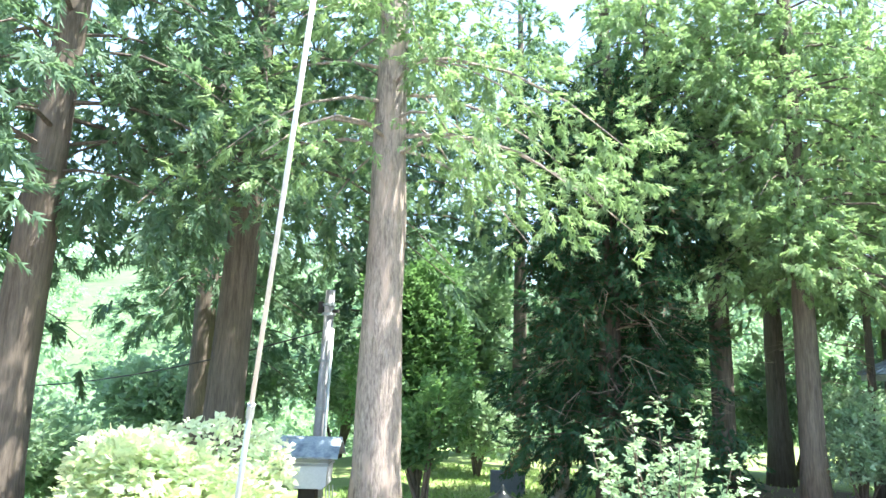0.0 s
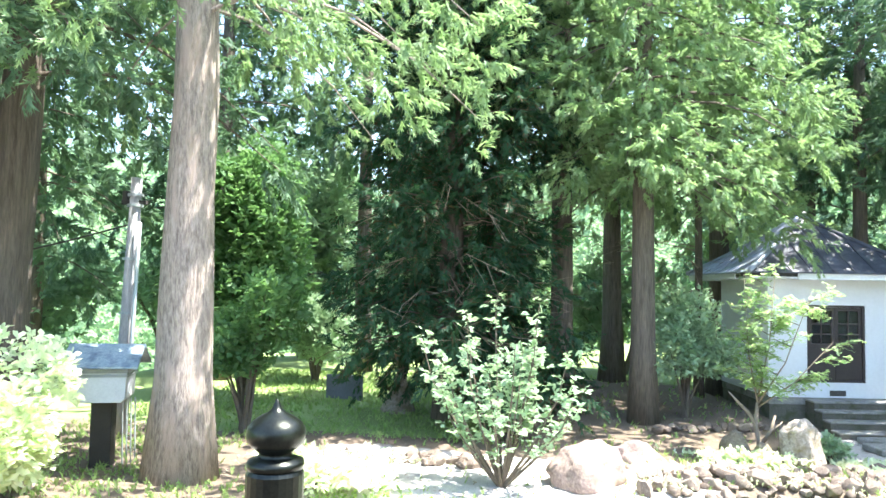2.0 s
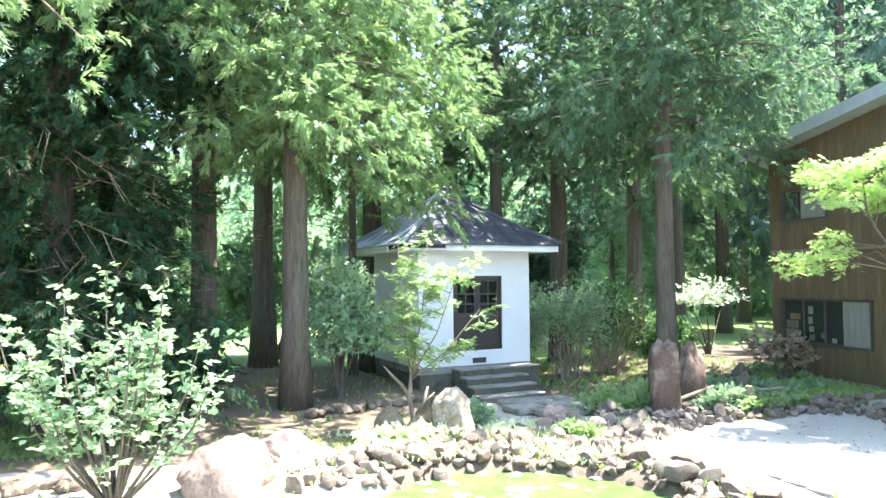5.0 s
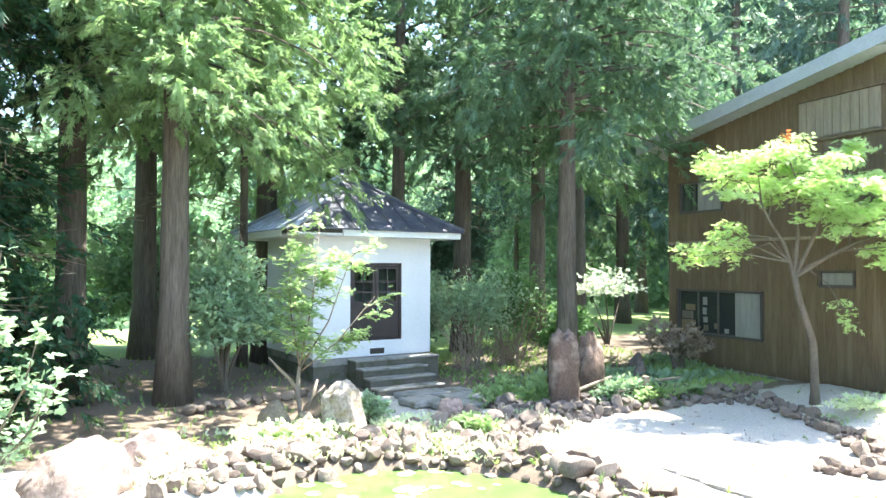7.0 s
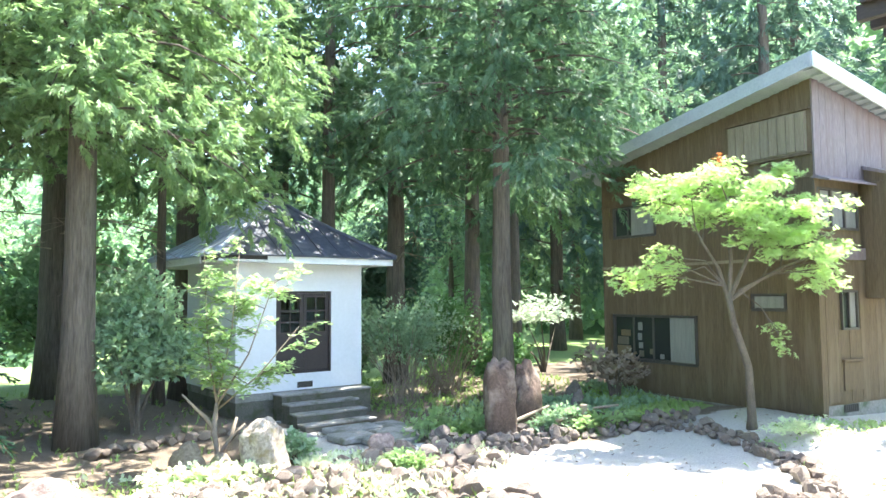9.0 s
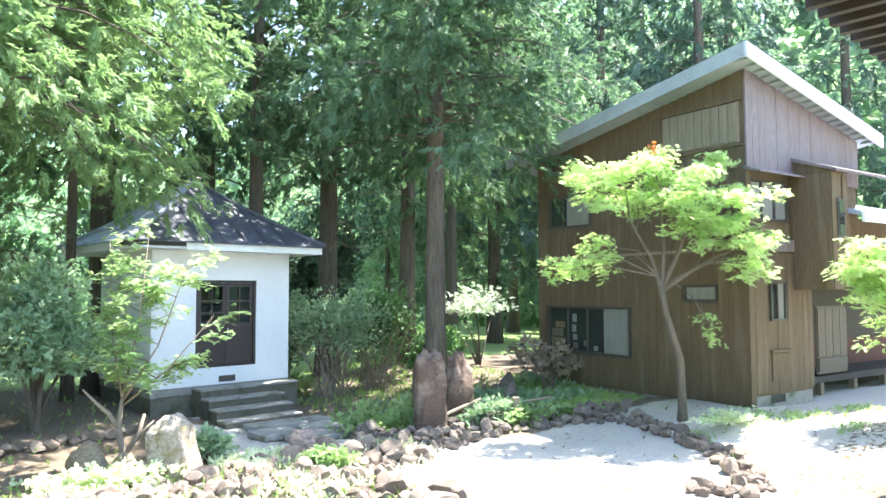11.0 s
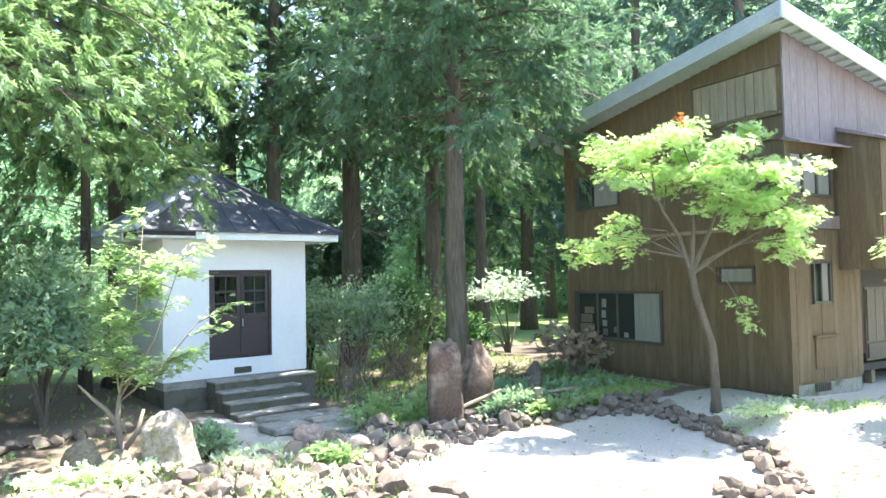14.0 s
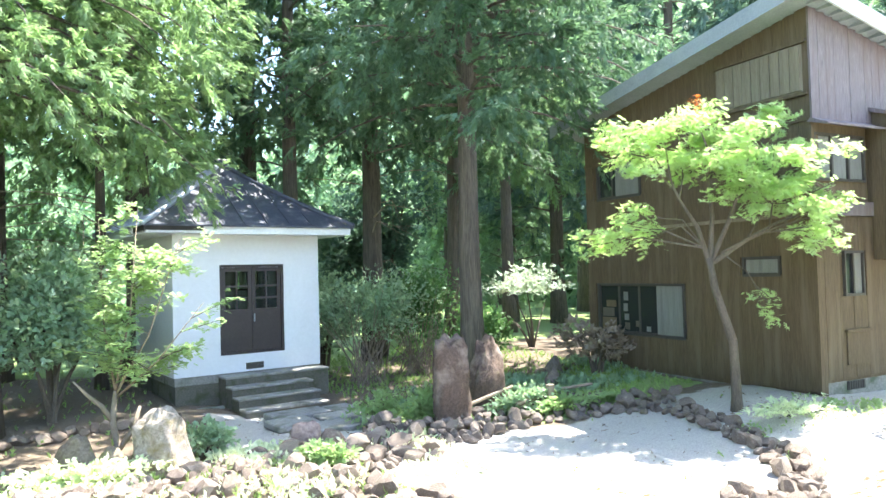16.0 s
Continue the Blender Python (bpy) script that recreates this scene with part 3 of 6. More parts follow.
def house():
    rng = random.Random(5)
    t = thing("house", (14.48, 12.71, 0.3), "two-storey brown board-clad house with a white-edged sloping roof", "building")
    o = Vector((-14.48, -12.71, -0.3))

    def P(name, bm, m, label="", par=None, smooth=False):
        bmesh.ops.translate(bm, vec=o, verts=bm.verts)
        if name in ("wall", "trim", "foundation", "corner_post", "porch_post", "soffit_rib"):
            obs = [part(name, b, m, par or t, label, smooth=smooth) for b in islands(bm)]
            return obs[0]
        return part(name, bm, m, par or t, label, smooth=smooth)

    X, Y = 14.48, 12.71
    YB, XR = 18.15, 18.35

    def zr(x, y):
        return 6.36 - .165 * (y - Y) - .225 * (x - X)

    # side face, x = X, window holes
    holes = [(15.38, 17.85, 1.05, 2.07), (16.45, 17.78, 3.85, 4.56), (13.33, 14.06, 2.22, 2.52)]

    def face_y(bm, wall=True):
        ys = sorted({Y, YB, *[h[0] for h in holes], *[h[1] for h in holes]})
        for a, b in zip(ys, ys[1:]):
            cuts = sorted((h[2], h[3]) for h in holes if h[0] <= a + 1e-6 and h[1] >= b - 1e-6)
            z = .35
            for c0, c1 in cuts:
                box(bm, X + .02, X + .16, a, b, z, c0)
                z = c1
            prism(bm, [(a, z), (b, z), (b, zr(X, b)), (a, zr(X, a))], 0, X + .02, X + .16)
    wb = bmesh.new()
    face_y(wb)
    wall = P("wall", wb, M_WOODB, "brown board wall")
    u = Y
    while u < YB - .01:
        e = min(u + .2, YB)
        cuts = sorted((h[2], h[3]) for h in holes if h[0] < e - .01 and h[1] > u + .01)
        segs, z = [], .42
        for c0, c1 in cuts:
            segs.append((z, c0)); z = c1
        segs.append((z, zr(X, (u + e) / 2) - .02))
        for a, b in segs:
            k = rng.uniform(0, .006)
            bm = boxes((X - .004 - k, X + .02, u + .002, e - .002, a, b))
            P("board", bm, M_WOODB, "", wall)
        u = e
    # pale upper panel, x face
    pb = P("panel", boxes((X - .03, X - .012, 12.80, 14.45, 5.04, 5.78)), M_WOODP, "pale worn slatted panel")
    n = 9
    for i in range(n):
        y0 = 12.82 + i * 1.62 / n
        P("slat", boxes((X - .05 - rng.uniform(0, .006), X - .03, y0 + .006, y0 + 1.62 / n - .006, 5.06, 5.76)), M_WOODP, "", pb)
    P("trim", boxes((X - .06, X - .004, 12.72, 14.5, 5.79, 5.84), (X - .06, X - .004, 12.72, 14.5, 4.98, 5.03)), M_WOODB)
    for z in (4.58, 3.12):
        P("trim", boxes((X - .035, X - .011, Y, YB, z, z + .06)), M_WOODB if z > 4 else M_WOODP, "horizontal batten")
    P("corner_post", boxes((X - .03, X + .03, Y - .03, Y - .012, .42, 4.5), (X - .03, X - .011, Y - .012, Y + .04, .42, 4.5)), M_WOODB, "brown corner board")

    # windows on the side face
    def window_y(y0, y1, z0, z1, n, label, curtains=()):
        w = P("window", boxes((X - .02, X + .1, y0, y1, z0 - .03, z0 + .02), (X - .02, X + .1, y0, y1, z1 - .03, z1), (X - .02, X + .1, y0, y0 + .04, z0 + .02, z1 - .03), (X - .02, X + .1, y1 - .04, y1, z0 + .02, z1 - .03)), M_FRAME, label)
        for i in range(n):
            a = y0 + .04 + (y1 - y0 - .08) * i / n
            b = y0 + .04 + (y1 - y0 - .08) * (i + 1) / n
            P("sash", boxes((X + .02, X + .05, a, a + .03, z0 + .02, z1 - .03), (X + .02, X + .05, b - .03, b, z0 + .02, z1 - .03), (X + .02, X + .05, a + .03, b - .03, z0 + .02, z0 + .05), (X + .02, X + .05, a + .03, b - .03, z1 - .06, z1 - .03)), M_FRAME, "", w)
            P("pane", boxes((X + .032, X + .038, a + .03, b - .03, z0 + .05, z1 - .06)), M_GLASS, "", w)
        for a, b in curtains:
            cb = bmesh.new()
            prism(cb, [(X + .008 + .008 * (q % 2), a + (b - a) * q / 8) for q in range(9)] + [(X + .016 + .008 * (q % 2), a + (b - a) * q / 8) for q in range(8, -1, -1)], 2, z0 + .03, z1 - .05)
            P("curtain", cb, M_CURT, "pale curtain behind the window", w)
        return w

    lw = window_y(15.38, 17.85, 1.05, 2.07, 4, "dusty ground-floor window with papers, cartons and a curtain", curtains=[(15.46, 16.12)])
    for (a, b, c, d, m) in ((16.93, 17.06, 1.72, 1.9, M_CURT), (16.95, 17.07, 1.5, 1.66, M_CURT), (16.92, 17.05, 1.32, 1.45, M_CURT), (16.9, 17.04, 1.13, 1.27, M_SHUT), (17.3, 17.74, 1.1, 1.36, M_CARDB), (17.36, 17.72, 1.38, 1.56, M_SHUT), (17.3, 17.6, 1.58, 1.72, M_CARDB), (16.3, 16.42, 1.12, 1.22, M_CURT), (16.62, 16.72, 1.2, 1.32, M_SHUT)):
        P("paper", boxes((X + .006, X + .014, a, b, c, d)), m, "sheet or carton leaning on the glass", lw)
    window_y(16.45, 17.78, 3.85, 4.56, 3, "dark upper window with pale curtain", curtains=[(16.5, 17.2)])
    window_y(13.33, 14.06, 2.22, 2.52, 1, "narrow high window with pale blind", curtains=[(13.38, 14.0)])
    # gable-ward face, y = Y
    # ground floor wall with small window, hatch
    gz = [(15.14, 15.59, 1.89, 2.54)]
    sx = sorted({X + .16, 16.5, 15.14, 15.59})
    gb = bmesh.new()
    for a, b in zip(sx, sx[1:]):
        if 15.1 < a < 15.3:
            box(gb, a, b, Y + .02, Y + .14, .55, 1.89)
            box(gb, a, b, Y + .02, Y + .14, 2.54, 3.12)
        else:
            box(gb, a, b, Y + .02, Y + .14, .55, 3.12)
    gw = P("wall", gb, M_WOODB, "brown board wall of the ground floor")
    u = X
    while u < 16.5 - .01:
        e = min(u + .17, 16.5)
        segs = [(.6, 3.1)]
        if e > 15.15 and u < 15.58:
            segs = [(.6, 1.86), (2.57, 3.1)]
        for a, b in segs:
            P("board", boxes((u + .002, e - .002, Y - .005 - rng.uniform(0, .006), Y + .02, a, b)), M_WOODB, "", gw)
        u = e
    w = P("window", boxes((15.12, 15.61, Y - .03, Y + .08, 1.86, 1.90), (15.12, 15.61, Y - .03, Y + .08, 2.53, 2.57), (15.12, 15.15, Y - .03, Y + .08, 1.90, 2.53), (15.58, 15.61, Y - .03, Y + .08, 1.90, 2.53), (15.35, 15.38, Y - .01, Y + .05, 1.90, 2.53)), M_FRAME, "small dark-framed window with a pale half curtain")
    P("pane", boxes((15.15, 15.35, Y + .03, Y + .035, 1.90, 2.53), (15.38, 15.58, Y + .03, Y + .035, 1.90, 2.53)), M_GLASS, "", w)
    P("curtain", boxes((15.38, 15.58, Y + .012, Y + .02, 1.90, 2.53)), M_CURT, "", w)
    P("hatch", boxes((15.1, 15.64, Y - .035, Y - .013, .80, 1.29), (15.06, 15.68, Y - .07, Y - .013, 1.30, 1.345)), M_WOODB, "boarded hatch with a small ledge")
    P("foundation", boxes((X + .02, 16.5, Y + .03, Y + .2, .1, .60), (X + .03, X + .2, Y + .2, YB, .1, .42)), M_CONC, "concrete footing")
    P("vent", boxes((15.13, 15.57, Y + .018, Y + .04, .40, .54), *[(15.15 + i * .06, 15.17 + i * .06, Y + .008, Y + .018, .41, .53) for i in range(7)]), M_FRAME, "dark foundation vent")
    # band between the floors
    P("band", boxes((X - .03, 16.5, Y - .05, Y + .16, 3.12, 3.34)), M_WOODG, "grey weathered band board")
    # upper floor with ribbon window
    P("wall", boxes((X + .16, 15.85, Y + .02, Y + .16, 3.34, 3.68), (X + .16, 15.85, Y + .02, Y + .16, 4.40, 4.62), (X + .16, X + .2, Y + .02, Y + .16, 3.68, 4.40), (15.74, 15.85, Y + .02, Y + .16, 3.68, 4.40)), M_WOODB, "brown upper wall")
    w = P("window", boxes((X + .04, 15.76, Y - .02, Y + .09, 3.66, 3.70), (X + .04, 15.76, Y - .02, Y + .09, 4.36, 4.40), (X + .04, X + .08, Y - .02, Y + .09, 3.70, 4.36), (15.72, 15.76, Y - .02, Y + .09, 3.70, 4.36)), M_FRAME, "three-pane upper window with white blinds")
    for i in (1, 2):
        P("mullion", boxes((X + .04 + i * .4, X + .08 + i * .4, Y - .018, Y + .088, 3.70, 4.36)), M_FRAME, "", w)
    for i in range(3):
        a = X + .08 + i * .4
        P("pane", boxes((a, a + .36, Y + .05, Y + .055, 3.70, 4.36)), M_GLASS, "", w)
        P("blind", boxes((a + .01, a + .35, Y + .015, Y + .03, 3.71, 4.35)), M_CURT, "white window blind", w)
    # upper cladding block, flared eyebrow
    ub = bmesh.new()
    prism(ub, [(X, 4.60), (XR, 4.50), (XR, zr(XR, Y)), (X, zr(X, Y))], 1, Y - .02, Y + .16)
    uw = P("wall", ub, M_WOODG, "grey weathered upper board wall")
    u = X - .02
    while u < XR - .01:
        e = min(u + .19, XR)
        P("board", boxes((u + .002, e - .002, Y - .045 - rng.uniform(0, .006), Y - .02, 4.60 - .026 * (u - X), zr((u + e) / 2, Y) - .03)), M_WOODG, "", uw)
        u = e
    eb = bmesh.new()
    prism(eb, [(Y - .02, 4.62), (Y - .16, 4.55), (Y - .30, 4.50), (Y - .30, 4.47), (Y + .05, 4.56)], 0, X - .03, 16.0)
    P("eyebrow", eb, M_WOODG, "flared hood over the window")
    # bay
    bf = Y - .74
    bay = P("bay", boxes((15.9, 16.42, bf, Y + .1, 2.42, 4.55), bevel=.01), M_WOODB, "projecting brown boarded bay")
    u = 15.9
    while u < 16.42 - .01:
        if not 15.95 < u < 16.2:
            P("board", boxes((u + .003, min(u + .177, 16.42), bf - .018 - rng.uniform(0, .005), bf - .002, 2.44, 4.5)), M_WOODB, "", bay)
        u += .183
    u = bf
    while u < Y - .08:
        P("board", boxes((15.882 - rng.uniform(0, .005), 15.898, u + .002, min(u + .172, Y - .05), 2.43, 4.54)), M_WOODB, "", bay)
        u += .175
    hb = bmesh.new()
    prism(hb, [(Y - .06, 4.87), (bf - .14, 4.58), (bf - .14, 4.53), (Y - .06, 4.80)], 0, 15.84, 18.6)
    P("hood", hb, M_WOODG, "shallow metal hood over the bay")
    hs = bmesh.new()
    prism(hs, [(bf + .01, 4.55), (Y - .06, 4.55), (Y - .06, 4.81), (bf + .01, 4.57)], 0, 15.9, 16.42)
    P("bay_top", hs, M_WOODB, "", bay)
    w = P("window", boxes((16.05, 16.30, bf - .04, bf - .02, 3.36, 4.06)), M_FRAME, "narrow dark window in the bay")
    P("pane", boxes((16.09, 16.26, bf - .05, bf - .041, 3.40, 4.02)), M_GLASS, "", w)
    P("wall", boxes((16.424, 18.35, Y + .02, Y + .16, 2.45, 4.55)), M_WOODB, "brown wall")
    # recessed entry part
    # Upper floor's shadow is put into the wall; only the skirt stays red.
    P("wall", boxes((16.5, 22.5, Y + 1.0, Y + 1.12, 1.32, 2.6), (16.5, 16.6, Y + .14, Y + 1.0, .6, 3.12)), M_TEMPLE, "brown wall under the upper floor, shadow put in its colour")
    P("wall", boxes((16.5, 22.5, Y + .99, Y + 1.12, .75, 1.318)), M_WOODR, "red-brown lower wall panel")
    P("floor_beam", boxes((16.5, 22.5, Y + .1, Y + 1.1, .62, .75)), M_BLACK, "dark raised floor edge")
    for x in (17.2, 18.5, 19.8, 21.0):
        P("pier", boxes((x, x + .12, Y + .25, Y + .37, .2, .62)), M_WOODP, "short wooden pier")
    pd = P("shutter", boxes((16.75, 17.85, Y + .06, Y + .09, .80, 2.1)), M_SHUT, "pale boarded shutter")
    for i in range(4):
        P("board", boxes((16.77 + i * .27, 17.02 + i * .27, Y + .035, Y + .058, 1.15, 2.06)), M_SHUT, "", pd)
    P("grille", boxes((16.77, 17.83, Y + .03, Y + .058, .84, 1.1)), M_FRAME, "dark lower grille", pd)
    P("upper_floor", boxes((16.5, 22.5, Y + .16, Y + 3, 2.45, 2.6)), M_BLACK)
    P("wall", boxes((18.35, 22.5, Y + .1, Y + .2, 2.6, 3.9)), M_WOODB, "brown wall of the lower wing")
    # Sunlight on this roof is put into its bright colour.
    lr = bmesh.new()
    prism(lr, [(Y - 1.0, 3.75), (Y + 2.0, 4.55), (Y + 2.0, 4.62), (Y - 1.0, 3.82)], 0, 16.46, 23.0)
    P("lower_roof", lr, M_SLATE_P, "metal roof of the lower wing, sunlight put in its bright colour")
    P("lower_fascia", boxes((16.44, 23.0, Y - 1.06, Y - 1.0, 3.64, 3.84)), M_WHITEM, "white edge board")
    P("porch_post", boxes((19.5, 19.62, Y - .9, Y - .78, .2, 3.7), (16.5, 23, Y - .95, Y - .9, 3.28, 3.34)), M_GREYM)
    # closing walls
    P("wall", boxes((X + .16, XR, YB - .1, YB, .35, 5.2), (XR - .1, XR, Y + .2, YB - .1, 2.6, 5.1)), M_WOODB)
    # roof
    rb = bmesh.new()
    x0, x1, y0, y1 = X - .50, XR + .32, Y - .38, YB + .55
    lo = [rb.verts.new((x, y, zr(x, y) - .02)) for x, y in ((x0, y0), (x1, y0), (x1, y1), (x0, y1))]
    hi = [rb.verts.new((x, y, zr(x, y) + .05)) for x, y in ((x0, y0), (x1, y0), (x1, y1), (x0, y1))]
    rb.faces.new(lo[::-1]); rb.faces.new(hi)
    for i in range(4):
        rb.faces.new((lo[i], lo[(i + 1) % 4], hi[(i + 1) % 4], hi[i]))
    P("roof", rb, M_GREYM, "grey sheet roof")

    def edge(p, q, nrm):
        bm = bmesh.new()
        pts = []
        for (x, y) in (p, q):
            z = zr(x, y)
            for dn, dz in ((0, -.16), (.035, -.16), (.035, .10), (0, .10)):
                pts.append(bm.verts.new((x + nrm[0] * dn, y + nrm[1] * dn, z + dz)))
        a, b = pts[:4], pts[4:]
        bm.faces.new(a); bm.faces.new(b[::-1])
        for i in range(4):
            bm.faces.new((a[i], b[i], b[(i + 1) % 4], a[(i + 1) % 4]))
        bmesh.ops.recalc_face_normals(bm, faces=bm.faces)
        return bm
    P("fascia", edge((x0, y0), (x1, y0), (0, -1)), M_WHITEM, "white painted roof edge")
    P("fascia", edge((x0, y0 + .002), (x0, y1), (-1, 0)), M_GREYM, "pale grey roof edge")
    sb = bmesh.new()
    for i in range(18):
        x = x0 + .2 + i * (x1 - x0 - .4) / 17
        box(sb, x - .02, x + .02, y0 + .03, Y - .06, zr(x, Y) - .07 + .03, zr(x, Y) - .025 + .05)
    P("soffit_rib", sb, M_GREYM)


house()


# ---- veranda, railing and porch roof of the hall ----
def veranda():
    fl = tagged(new("veranda_floor"), "dark wooden veranda floor", kind="structure")
    part("subfloor", boxes((-1.5, 9.4, -1.4, 6.1, 1.06, 1.112)), M_TEMPLE, fl)
    rng = random.Random(2)
    y = -1.4
    while y < 6.15:
        part("plank", boxes((-1.5, 9.4, y + .004, y + .246, 1.118 - rng.uniform(0, .004), 1.18)), M_TEMPLE, fl)
        y += .25
    for x in (-1.3, 2.0, 5.3, 9.0):
        part("support", boxes((x, x + .2, 5.8, 6.0, -.1, 1.11)), M_TEMPLE, fl)
    tagged(part("wall_hall", boxes((-1.5, 9.4, -1.6, -1.42, .0, 4.6)), M_TEMPLE, None), "dark wooden hall wall", kind="structure")

    r = thing("railing", (0.17, 6.02, 1.18), "dark veranda railing ending in a post with an onion finial", "railing")
    bm = bmesh.new()
    tube(bm, [(0, 0, 0), (0, 0, .72), (0, 0, .74)], [.15, .15, .14], 24)
    part("post", bm, M_BRONZE, r, "round black post", smooth=False)
    prof = [(.145, .742), (.15, .765), (.145, .785), (.10, .80), (.085, .815), (.09, .83), (.125, .855), (.148, .885), (.155, .92), (.148, .955), (.125, .985), (.09, 1.01), (.05, 1.03), (.026, 1.05), (.016, 1.075), (.008, 1.095), (.001, 1.10)]
    fb = bmesh.new()
    rings = [[fb.verts.new((rr * math.cos(a), rr * math.sin(a), z)) for a in [2 * math.pi * i / 28 for i in range(28)]] for rr, z in prof]
    for a, b in zip(rings, rings[1:]):
        for i in range(28):
            fb.faces.new((a[i], a[(i + 1) % 28], b[(i + 1) % 28], b[i]))
    fb.faces.new(rings[0][::-1]); fb.faces.new(rings[-1])
    part("finial", fb, M_BRONZE, r, "black onion-shaped bronze finial", smooth=True)
    bm = bmesh.new()
    tube(bm, [(4.52, .02, .80), (9.1, .02, .80)], [.05, .05], 14)
    part("handrail", bm, M_BRONZE, r, "round dark handrail", smooth=True)
    for z, rad in ((.52, .035), (.28, .03), (.06, .05)):
        bm = bmesh.new()
        tube(bm, [(.14, 0, z), (9.1, 0, z)], [rad] * 2, 10)
        part("rail", bm, M_TEMPLE, r)
    for i in range(6):
        bm = boxes((.14 + 1.5 * (i + 1), .22 + 1.5 * (i + 1), -.04, .04, 0, .5 if i < 2 else .8))
        part("baluster", bm, M_TEMPLE, r)

    p = thing("porch_roof", (12.5, 6.0, 4.9), "dark wooden eave with exposed rafters on tall posts", "roof", rz=radians(9.5))
    part("deck", boxes((-3.0, 5, -3.2, 3.2, .22, .32)), M_TEMPLE, p)
    for i in range(26):
        x = -2.95 + i * .31
        part("rafter", boxes((x, x + .09, -3.2, 3.25, .08, .22)), M_TEMPLE, p)
    part("beam", boxes((-2.9, 5, 1.6, 1.8, -.14, .08), (-2.9, 5, -2.6, -2.4, -.14, .08)), M_TEMPLE, p)
    for x in (-2.7, 4.6):
        for y in (1.6, -2.6):
            if x > 0 or y < 0:
                part("post", boxes((x, x + .2, y, y + .2, -4.9, -.14)), M_TEMPLE, p)


veranda()


# ---- foliage tools ----
def spray_template(kind, rs):
    """Triangles (k,3,3) of one small leafy sprig along +x, about 1 long."""
    tris = []
    if kind == "needle":
        n = 2
        for i in range(n):
            s = (i + .3) / n
            for side in (-1, 1):
                L = .56 * (1 - .35 * s) * rs.uniform(.8, 1.15)
                a = side * rs.uniform(.4, .8)
                base = np.array([s * .7, 0, -.08 * s * s])
                tip = base + L * np.array([math.cos(a), math.sin(a), rs.uniform(-.35, .1)])
                w = .135
                tris.append([base + [-w, 0, 0], base + [w, 0, .02], tip])
        tris.append([[.1, .10, 0], [.1, -.10, 0], [1.0, 0, -.08]])
    elif kind == "leaf":
        for i in range(4):
            a = rs.uniform(-1.3, 1.3)
            s = i / 4
            b = np.array([s * .6, 0, 0])
            d = np.array([math.cos(a), math.sin(a), rs.uniform(-.4, .3)])
            q = np.cross(d, [0, 0, 1]); q /= np.linalg.norm(q)
            L, w = rs.uniform(.4, .6), .17
            m = b + d * L * .5 + [0, 0, .03]
            tris.append([b, m + q * w, b + d * L])
            tris.append([b, b + d * L, m - q * w])
    elif kind == "palm":
        for i in range(2):
            b = np.array([rs.uniform(0, .7), rs.uniform(-.35, .35), rs.uniform(-.06, .06)])
            a0 = rs.uniform(0, 6.28)
            for k in range(5):
                a = a0 + (k - 2) * .55
                d = np.array([math.cos(a), math.sin(a), rs.uniform(-.12, .08)])
                q = np.array([-d[1], d[0], 0]) * .07
                tris.append([b + q * .9 + d * .1, b - q * .9 + d * .1, b + d * .42])
    return np.array(tris, float)


def scatter(points, dirs, sizes, kind, seed, variants=5, updown=0.5):
    """Sprigs at points that head along dirs: vertices and triangles."""
    rs = np.random.RandomState(seed)
    pts, dr, sz = np.asarray(points, float), np.asarray(dirs, float), np.asarray(sizes, float)
    dr = dr / (np.linalg.norm(dr, axis=1, keepdims=True) + 1e-9)
    up = np.tile([0, 0, 1.0], (len(pts), 1)) + rs.normal(0, updown, (len(pts), 3))
    side = np.cross(up, dr)
    side /= np.linalg.norm(side, axis=1, keepdims=True) + 1e-9
    nrm = np.cross(dr, side)
    R = np.stack([dr, side, nrm], -1)
    out = []
    which = rs.randint(0, variants, len(pts))
    for v in range(variants):
        T = spray_template(kind, rs)
        m = which == v
        if not m.any():
            continue
        k = len(T)
        P = np.einsum("nij,kj->nki", R[m], T.reshape(-1, 3)) * sz[m][:, None, None] + pts[m][:, None, :]
        out.append(P.reshape(-1, 3))
    V = np.concatenate(out)
    return V, np.arange(len(V)).reshape(-1, 3)


def trunk_mesh(h, r0, r1, lean, rng, sides=14, flare=1.35):
    bm = bmesh.new()
    n = 12
    pts, rad = [], []
    for i in range(n + 1):
        u = i / n
        z = h * u
        pts.append((lean[0] * z + rng.uniform(-.02, .02) * (i > 0), lean[1] * z + rng.uniform(-.02, .02) * (i > 0), z - (.2 if i == 0 else 0)))
        rad.append((r0 + (r1 - r0) * u) * (1 + (flare - 1) * math.exp(-z / .35)))
    tube(bm, pts, rad, sides, .05, rng)
    return bm


